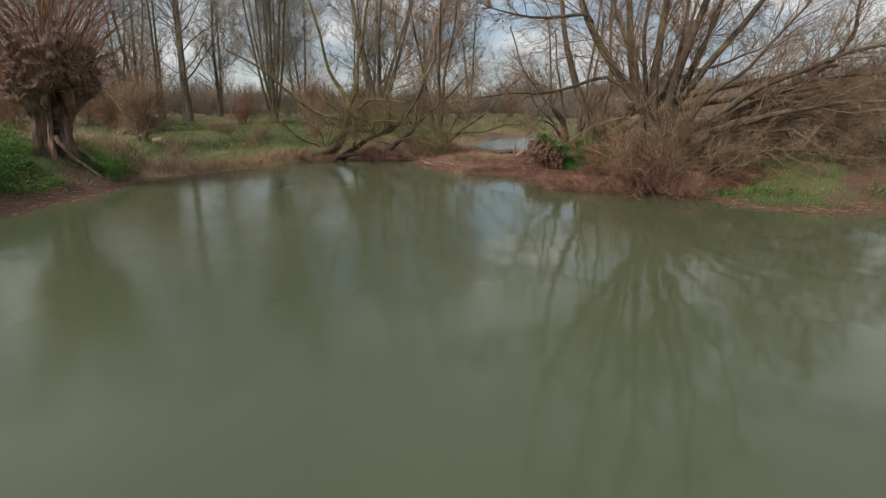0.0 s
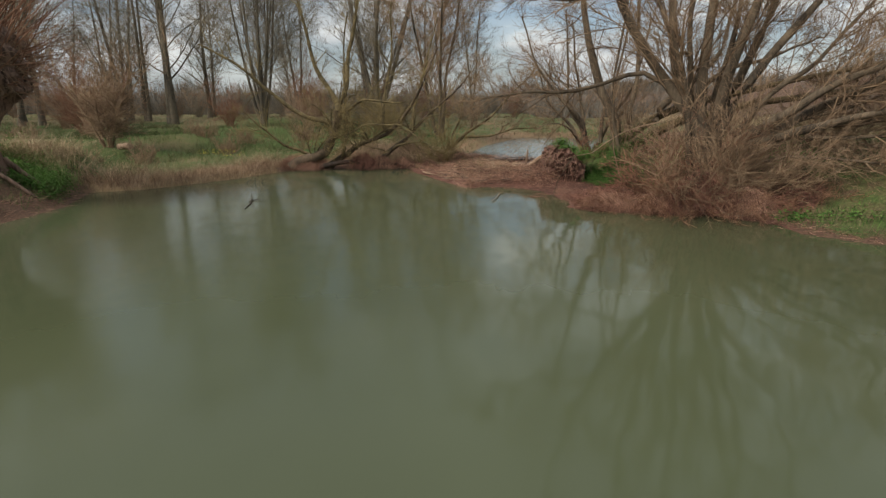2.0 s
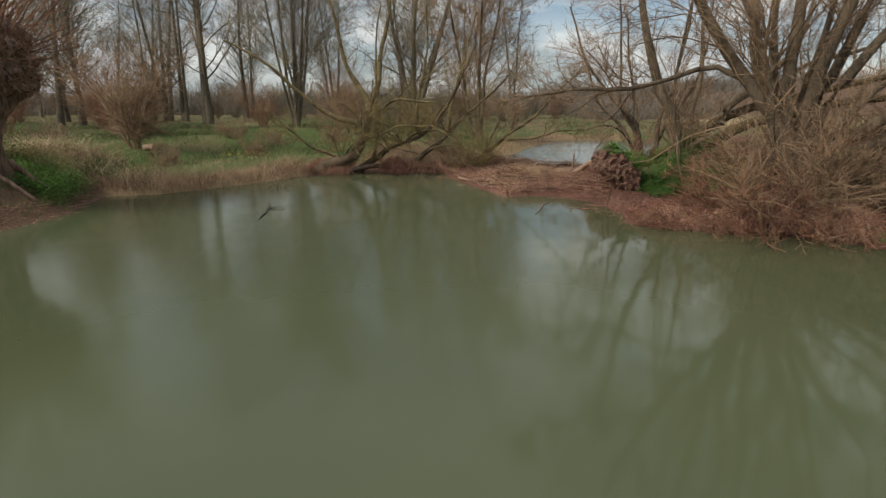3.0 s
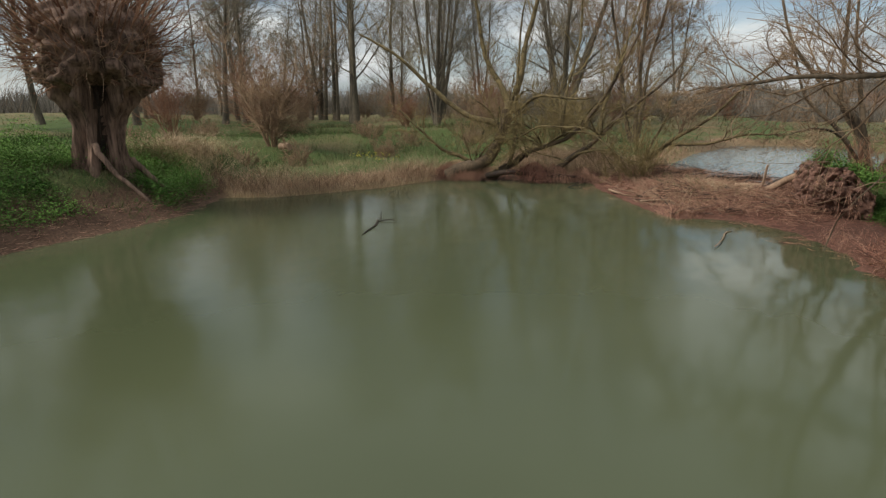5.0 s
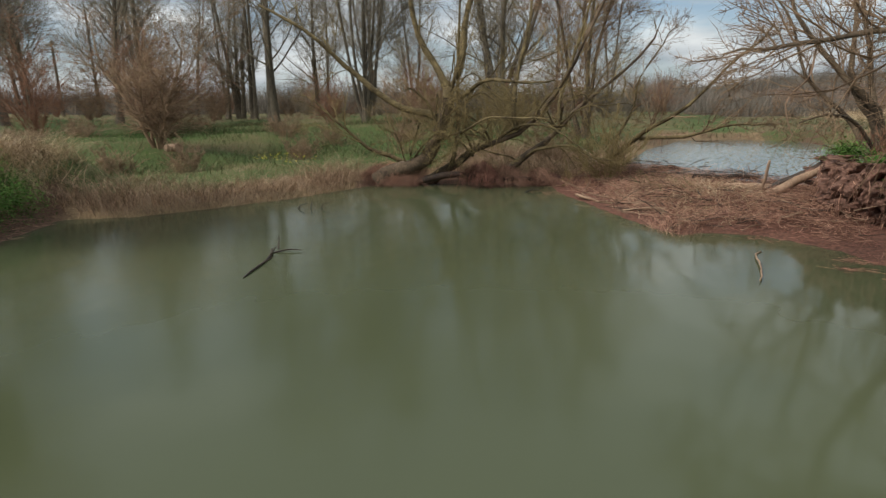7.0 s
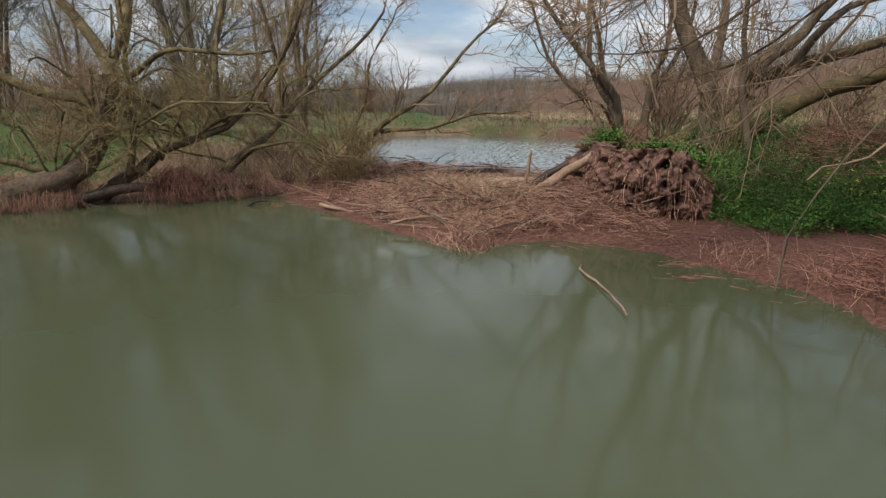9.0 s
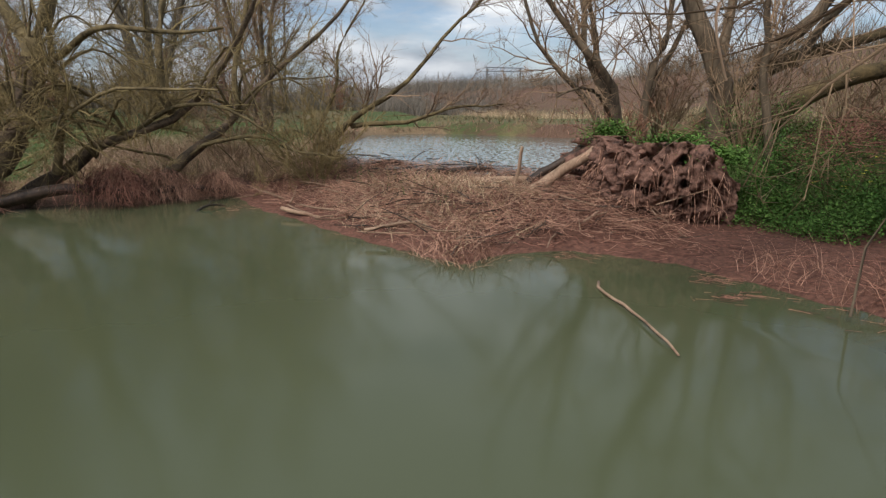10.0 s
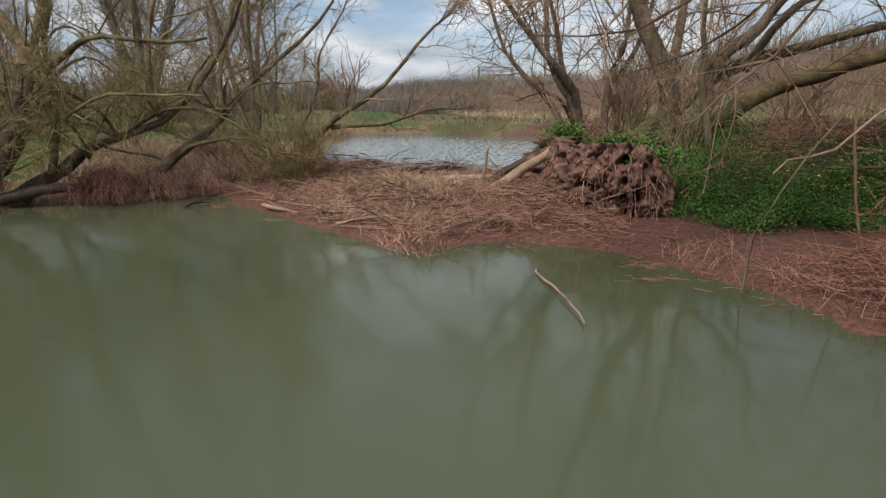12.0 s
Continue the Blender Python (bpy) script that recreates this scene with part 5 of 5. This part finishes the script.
scatter("meadow_grass", (-60, 30), (2, 75), 16000, lambda x, y, d: 0.9 * not_pool(x, y), "rough green and tan meadow grass further off", "grass", ROUGH,
        tufts(0.10, 0.28, 0.03, 0.5, 0.4, 2))


scatter("dry_stems", (2.0, 14.2), (4.3, 16.4), 1500, lambda x, y, d: (d > -0.05) * step(0.9, 0.2, d), "dry tan stems along the muddy edge", "dry stems", DEAD_REED, tufts(0.10, 0.40, 0.005, 0.7, 0.7))
scatter("dead_bracken", (3.9, 16.6), (8.5, 18.8), 9000, lambda x, y, d: step(1.3, 0.7, np.hypot((x - 5.5) / 1.7, (y - 17.6) / 0.7)), "collapsed red-brown bracken on the bank", "dead bracken", RED_DEBRIS, litter(0.08, 0.28, 0.0035, 0.6, 0.30))


scatter("bank_grass", (2.2, 15.3), (8.5, 21), 14000, lambda x, y, d: step(-0.05, 0.3, inside_distance(x, y, RIGHT_BANK)) * 0.8, "mixed green and tan grass on the bank", "grass", ROUGH, tufts(0.06, 0.24, 0.010, 0.6, 0.5, 2))
scatter("bank_grass", (-14, 7.5), (-8.2, 18.5), 12000, lambda x, y, d: step(0.2, 0.8, d), "rough grass on the bank", "grass", ROUGH, tufts(0.08, 0.30, 0.010, 0.6, 0.5, 2))
scatter("shore_straw", (-5, 21.9), (-0.6, 25), 9000, lambda x, y, d: step(0.3, 0.7, d) * not_pool(x, y), "tan dead grass behind the leaning willows", "dry grass", SEDGE, tufts(0.2, 0.5, 0.011, 0.6))


scatter("bank_litter", (-10, 7), (-8.2, 15.4), 2600, lambda x, y, d: (d > -0.05) * step(1.0, 0.4, d), "roots and pale stalks strewn on the muddy slope", "dead stems", DEAD_REED, litter(0.06, 0.28, 0.0032, 0.12, 0.04))
scatter("bank_litter", (-10, 7), (-8.3, 15.0), 260, lambda x, y, d: (d > -0.03) * step(0.9, 0.3, d), "pale exposed roots and broken sticks on the muddy slope", "dead stems", LOG_PALE, litter(0.08, 0.3, 0.006, 0.16, 0.03))
scatter("bank_grass", (-10, 7), (-8.2, 15.6), 2600, lambda x, y, d: (d > 0.05) * (patch(x, y, 2.5) > 0.5), "thin grass tufts on the muddy slope", "grass", GRASS, tufts(0.06, 0.22, 0.009, 0.7, 0.6, 2))


def herb_mounds(size, h, each=5):
    def build(root):
        n = len(root)
        r = np.repeat(root, each, 0) + rng.normal(0, 0.05, (n * each, 3))
        r[:, 2] += rng.uniform(0, 1, n * each) * h * (0.15 + 1.55 * np.repeat(patch(root[:, 0], root[:, 1], 4.5), each) ** 2)
        return leaves(r, rng.uniform(0.5, 1.5, n * each) * size, 0.5, 0.34)
    return build


scatter("bank_herbs", (-13, 7.5), (-8.3, 16.3), 25000, lambda x, y, d: step(0.0, 0.3, d - 0.34 * step(14.2, 13.4, y)) * step(4.5, 2.5, d) * step(16.1, 15.6, y) * (np.hypot(x + 9.5, y - 13.1) > 0.8),
        "lush green cow parsley on the bank", "herbs", HERB, herb_mounds(0.032, 0.50, 9))
scatter("bank_herbs", (2.6, 15.3), (8, 19.6), 30000, lambda x, y, d: step(0.0, 0.3, inside_distance(x, y, RIGHT_BANK) + 0.35 * lumps(x * 4, y * 4)) * np.clip(3.4 * patch(x, y, 3.1) - 1.15, 0, 1) * (x < 7.5) * (x > 2.7) * (0.25 + 0.75 * step(18.3, 17.6, y)) * (1 - 0.9 * step(1.2, 0.8, np.hypot((x - 5.4) / 1.5, (y - 17.6) / 0.75))),
        "green celandine and nettle leaves on the bank", "herbs", HERB, herb_mounds(0.024, 0.36, 10))
scatter("bank_herbs", (1.9, 17.0), (3.8, 19.6), 3000, lambda x, y, d: (inside_distance(x, y, RIGHT_BANK) > -0.08) * np.clip(step(0.5, 0.25, np.hypot(x - 2.45, (y - 18.75))) + step(0.42, 0.2, np.hypot(x - 2.95, y - 17.95)) + 0.9 * step(0.6, 0.3, np.hypot(x - 3.2, y - 17.35)), 0, 1),
        "green leaves on the lip of the earth bank", "herbs", HERB, herb_mounds(0.035, 0.12))
for lip in ((2.55, 19.12, 0.92), (2.62, 17.92, 0.93), (2.86, 17.55, 0.80)):
    spot = np.array(lip) + rng.normal(0, 1, (420, 3)) * np.array([0.13, 0.13, 0.03])
    tagged(new("lip_herbs", mesh_of("lip_herbs", *herb_mounds(0.032, 0.13, 7)(spot), HERB)), "bright green leaves on the lip of the earth bank", "herbs", kind="stuff")
scatter("bank_herbs", (5.3, 11.6), (13, 16), 5000, lambda x, y, d: step(0.15, 0.5, d) * (patch(x, y, 2.2) > 0.58) * step(5.6, 6.2, x),
        "low green herbs on the near bank", "herbs", HERB, herb_mounds(0.045, 0.12))
scatter("bank_grass", (5.6, 11.2), (16, 20), 21000, lambda x, y, d: step(0.05, 0.3, d) * np.clip(2.4 * patch(x, y, 2.2) - 0.6, 0, 1), "short green grass on the near bank", "grass", GRASS, tufts(0.07, 0.28, 0.010, 0.5, 0.4, 2))
scatter("bank_grass", (5.4, 11.2), (16, 20), 13000, lambda x, y, d: step(0.02, 0.3, d) * (1 - 0.9 * patch(x, y, 0.9)), "tan and brown dead grass on the near bank", "grass", ROUGH, tufts(0.06, 0.26, 0.011, 0.7, 0.6, 2))
scatter("bank_herbs", (5.5, 11.6), (7.6, 13.4), 1300, lambda x, y, d: step(0.1, 0.3, d) * step(1.0, 0.7, d) * (patch(x, y, 2.6) > 0.62), "bright green nettles at the water's edge", "herbs", HERB, herb_mounds(0.05, 0.2))
scatter("celandine_flowers", (2.9, 15.6), (6.6, 17.2), 520, lambda x, y, d: step(0.2, 0.5, inside_distance(x, y, RIGHT_BANK)) * patch(x, y, 1.5), "small yellow celandine flowers", "flowers", PETAL,
        lambda root: leaves(np.repeat(root + np.array([0, 0, 0.28]), 3, 0), np.full(len(root) * 3, 0.028), 0.2))
scatter("wild_daffodils", (-9.4, 20.0), (-7.6, 22.0), 110, lambda x, y, d: step(1, 0.4, np.hypot(x + 8.6, y - 21.2)), "yellow flowers in the meadow grass", "flowers", PETAL,
        lambda root: leaves(np.repeat(root + np.array([0, 0, 0.24]), 3, 0), np.full(len(root) * 3, 0.036), 0.6))
scatter("bank_reeds", (7.8, 14.0), (24, 24), 20000, lambda x, y, d: step(2.2, 3.4, d) * patch(x, y, 0.8), "pale dead reeds on the right bank", "reeds", STRAW, tufts(0.35, 0.9, 0.008, 0.3))
scatter("far_reeds", (-3, 22.5), (26, 48), 22000, lambda x, y, d: step(0.05, 0.3, -inside_distance(x, y, POOL)) * step(1.6, 0.6, -inside_distance(x, y, POOL)) * (np.hypot(x, y - 22.5) > 2.5) * (d > 1.5),
        "tan dead reeds round the upstream pool", "reeds", DEAD_REED, tufts(0.12, 0.36, 0.018, 0.4))
scatter("far_grass", (2, 30), (45, 75), 9000, lambda x, y, d: not_pool(x, y) * patch(x, y, 0.3), "rough dull grass across the river", "grass", ROUGH, tufts(0.15, 0.40, 0.06, 0.5, 0.4, 2))

scatter("reed_bed", (18, 14), (46, 44), 9000, lambda x, y, d: not_pool(x, y) * patch(x, y, 0.2), "faded dead reed bed beyond the right bank", "reeds", ROUGH, tufts(0.5, 1.0, 0.04, 0.25, 0.3, 2))
scatter("reed_bed", (10, 14), (46, 150), 26000, lambda x, y, d: not_pool(x, y) * step(32, 29, line_distance(x, y, RIDGE)) * step(23, 25, line_distance(x, y, RIDGE)), "bleached pale reed bed at the embankment's foot", "reeds", STRAW, tufts(0.5, 0.9, 0.04, 0.2, 0.3, 1))
scatter("bank_litter", (5.2, 11.0), (12, 13.6), 2400, lambda x, y, d: (d > -0.04) * step(0.7, 0.15, d), "dead stalks strewn along the bank's edge", "dead stems", DEAD_REED, litter(0.06, 0.3, 0.004, 0.12, 0.04))
scatter("bank_grass", (5.4, 11.0), (14, 13.6), 3000, lambda x, y, d: (d > 0.02) * step(0.6, 0.2, d), "grass tufts overhanging the bank's edge", "grass", ROUGH, tufts(0.08, 0.26, 0.009, 0.9, 0.8, 2))
scatter("dead_reeds", (-0.35, 17.0), (0.45, 17.7), 420, lambda x, y, d: d > -0.1, "tip of dead reeds drooping into the water", "dead reeds", DEAD_REED, tufts(0.12, 0.36, 0.008, 0.9, 0.9))


def floating_litter(at, size, n, label):
    """Reed scraps that float on the water."""
    r = np.stack([at[0] + rng.normal(0, size[0], n), at[1] + rng.normal(0, size[1], n), np.full(n, 0.006)], 1)
    a = rng.normal(-0.5, 0.5, n)
    way = np.stack([np.cos(a), np.sin(a), np.zeros(n)], 1)
    p, rad = grow(r, way, rng.uniform(0.04, 0.16, n), rng.uniform(0.0012, 0.0026, n), 3, 0.08, 0.0, 0.5)
    p[..., 2] = 0.006
    return tagged(new("floating_reeds", mesh_of("floating_reeds", *tubes(p, rad, 4), RED_DEBRIS)), label, "dead reeds", kind="stuff")


floating_litter((1.55, 15.85), (0.13, 0.05), 45, "raft of red-brown reed scraps on the water")
floating_litter((1.75, 16.25), (0.12, 0.10), 60, "raft of red-brown reed scraps on the water")
floating_litter((1.1, 17.2), (0.25, 0.10), 60, "reed scraps at the edge of the dam")
floating_litter((2.1, 15.5), (0.16, 0.30), 40, "scattered reed scraps drifting off the bank")
floating_litter((2.5, 14.6), (0.20, 0.20), 40, "scattered reed scraps drifting off the bank")
floating_litter((-2.2, 20.6), (0.25, 0.2), 30, "dark scraps drifting in the backwater")

# ---- distance ----
def woods(name, x, y, h0, h1, w, mat, label, wide=2.2, stems=26):
    """Bare bushes or trees far off, each a dome of fanned twigs round its place."""
    n = len(x)
    tall = rng.uniform(h0, h1, n) * (0.55 + 0.6 * patch(x, y, 0.12))
    x, y, tall, spread = (np.repeat(q, stems) for q in (x, y, tall, wide * rng.uniform(0.6, 1.3, n)))
    a, r = rng.uniform(0, 6.28, len(x)), np.sqrt(rng.uniform(0, 1, len(x)))
    x, y = x + np.cos(a) * r * spread * 0.5, y + np.sin(a) * r * spread * 0.5
    root = np.stack([x, y, height(x, y) - 0.2], 1)
    high = tall * np.sqrt(1.05 - 0.8 * r * r) * rng.uniform(0.75, 1.08, len(x))
    lean = np.stack([np.cos(a) * r * spread / tall, np.sin(a) * r * spread / tall, 0 * a], 1) * 0.5 + np.concatenate([rng.normal(0, 0.22, (len(x), 2)), np.zeros((len(x), 1))], 1)
    return tagged(new(name, mesh_of(name, *blades(root, high, rng.uniform(0.5, 1.4, len(x)) * w, lean, 0.1, 1), mat)), label, "woods", kind="stuff")


def along(line, n, spread):
    seg = np.linalg.norm(np.diff(line, axis=0), axis=1)
    i = rng.choice(len(seg), n, p=seg / seg.sum())
    t = rng.uniform(0, 1, n)[:, None]
    p = line[i] * (1 - t) + line[i + 1] * t + rng.normal(0, spread, (n, 2))
    return p[:, 0], p[:, 1]


woods("embankment_scrub", *along(RIDGE, 950, 8), 1.4, 4.2, 0.065, WOODS, "brown bare scrub on the railway embankment", 4.6, 64)
woods("embankment_trees", *along(np.array([(30, 270.0), (44, 200), (52, 140), (52, 110)]), 240, 6), 4.0, 6.0, 0.085, WOODS, "taller bare trees on the railway embankment", 5.0, 64)
woods("embankment_blossom", *along(np.array([(50.0, 128), (49, 104)]), 60, 2.5), 1.6, 3.4, 0.14, BLOSSOM, "white blossoming blackthorn on the embankment", 3.0, 26)
woods("embankment_blossom", *along(np.array([(44.0, 84), (42, 66)]), 14, 1.5), 1.2, 2.4, 0.12, BLOSSOM, "pale blossoming bushes at the embankment's foot", 2.4, 26)
woods("far_woods", *along(np.array([(-330.0, 60), (-200, 190), (-80, 240), (20, 300), (120, 380)]), 900, 12), 6, 13, 0.35, WOODS, "brown bare woods along the horizon", 9, 26)
woods("far_hedge", *along(np.array([(-150.0, 60), (-95, 105), (-40, 130), (30, 150)]), 900, 4.5), 2.5, 6.5, 0.14, WOODS, "bare hedge across the far field", 4, 28)
woods("field_hedge", *along(np.array([(-75.0, 70), (-45, 78), (-15, 82), (12, 88), (30, 100)]), 420, 2.0), 1.6, 4.4, 0.09, WOODS, "bare brown hedge behind the meadow", 2.6, 30)
woods("far_evergreens", *along(np.array([(-40.0, 128), (-25, 130)]), 24, 2.5), 4, 7, 0.4, HEDGE_GREEN, "dark evergreen trees in the hedge", 3, 40)


def gantry(at, turn):
    top = thing("railway_gantry", at, "grey steel overhead-line gantry on the railway embankment", "gantry")
    top.rotation_euler = (0, 0, turn)

    def bar(name, a, b, w):
        a, b = Vector(a), Vector(b)
        bm = bmesh.new()
        bmesh.ops.create_cube(bm, size=1)
        bm.transform(Matrix.Translation((a + b) / 2) @ (b - a).to_track_quat("Z", "Y").to_matrix().to_4x4() @ Matrix.Diagonal((w, w, (b - a).length, 1)))
        data = bpy.data.meshes.new(name)
        bm.to_mesh(data)
        bm.free()
        data.materials.append(STEEL)
        part(name, data, top)
    for x in (-4.5, 4.5):
        bar("mast", (x, 0, -0.4), (x, 0, 6.6), 0.3)
    bar("boom", (-5, 0, 6.5), (5, 0, 6.5), 0.2)
    bar("boom", (-5, 0, 5.6), (5, 0, 5.6), 0.2)
    for i in range(9):
        bar("lattice", (-4.5 + i, 0, 5.6), (-4 + i + 0.4, 0, 6.5), 0.1)
    for x in (-2, 2):
        bar("drop_arm", (x, 0, 5.6), (x, 0, 4.4), 0.12)


gantry((53.5, 150.0, float(height(53.5, 150.0)[0]) - 1.2), 0.0)


def pole(at, tall):
    z = float(height(*at)[0])
    top = thing("utility_pole", (*at, z), "weathered wooden utility pole with a crossarm", "pole", "utility poles")
    v, q = tubes(np.array([[(0, 0, -0.2), (0, 0, tall / 2), (0, 0, tall)]], float), np.array([[0.15, 0.13, 0.11]]), 10)
    part("pole", mesh_of("pole", v, q, BARK_GREY, True), top)
    v, q = tubes(np.array([[(-0.9, 0, tall - 0.4), (0, 0, tall - 0.4), (0.9, 0, tall - 0.4)]], float), np.full((1, 3), 0.07), 6)
    part("crossarm", mesh_of("crossarm", v, q, BARK_GREY), top)


pole((-61, 60), 8.2)
pole((-68, 66), 8.2)


def house(at, turn):
    z = float(height(*at)[0])
    top = thing("farm_shed", (*at, z), "small white shed with a dark roof, far off", "shed")
    top.rotation_euler, top.scale = (0, 0, turn), (0.18, 0.18, 0.18)
    bm = bmesh.new()
    bmesh.ops.create_cube(bm, size=1)
    bm.transform(Matrix.Translation((0, 0, 1.6)) @ Matrix.Diagonal((11, 6, 3.6, 1)))
    data = bpy.data.meshes.new("wall")
    bm.to_mesh(data), bm.free()
    data.materials.append(WHITE_WALL)
    part("wall", data, top)
    bm = bmesh.new()
    f = [[bm.verts.new((x, y, zz)) for y, zz in ((-3.4, 3.3), (0, 5.6), (3.4, 3.3))] for x in (-5.8, 5.8)]
    bm.faces.new((f[0][0], f[1][0], f[1][1], f[0][1])), bm.faces.new((f[0][1], f[1][1], f[1][2], f[0][2]))
    bm.faces.new(f[0]), bm.faces.new(f[1][::-1]), bm.faces.new((f[0][0], f[0][2], f[1][2], f[1][0]))
    data = bpy.data.meshes.new("roof")
    bm.to_mesh(data), bm.free()
    data.materials.append(SLATE)
    part("roof", data, top)


house((33.8, 155.0), -0.3)
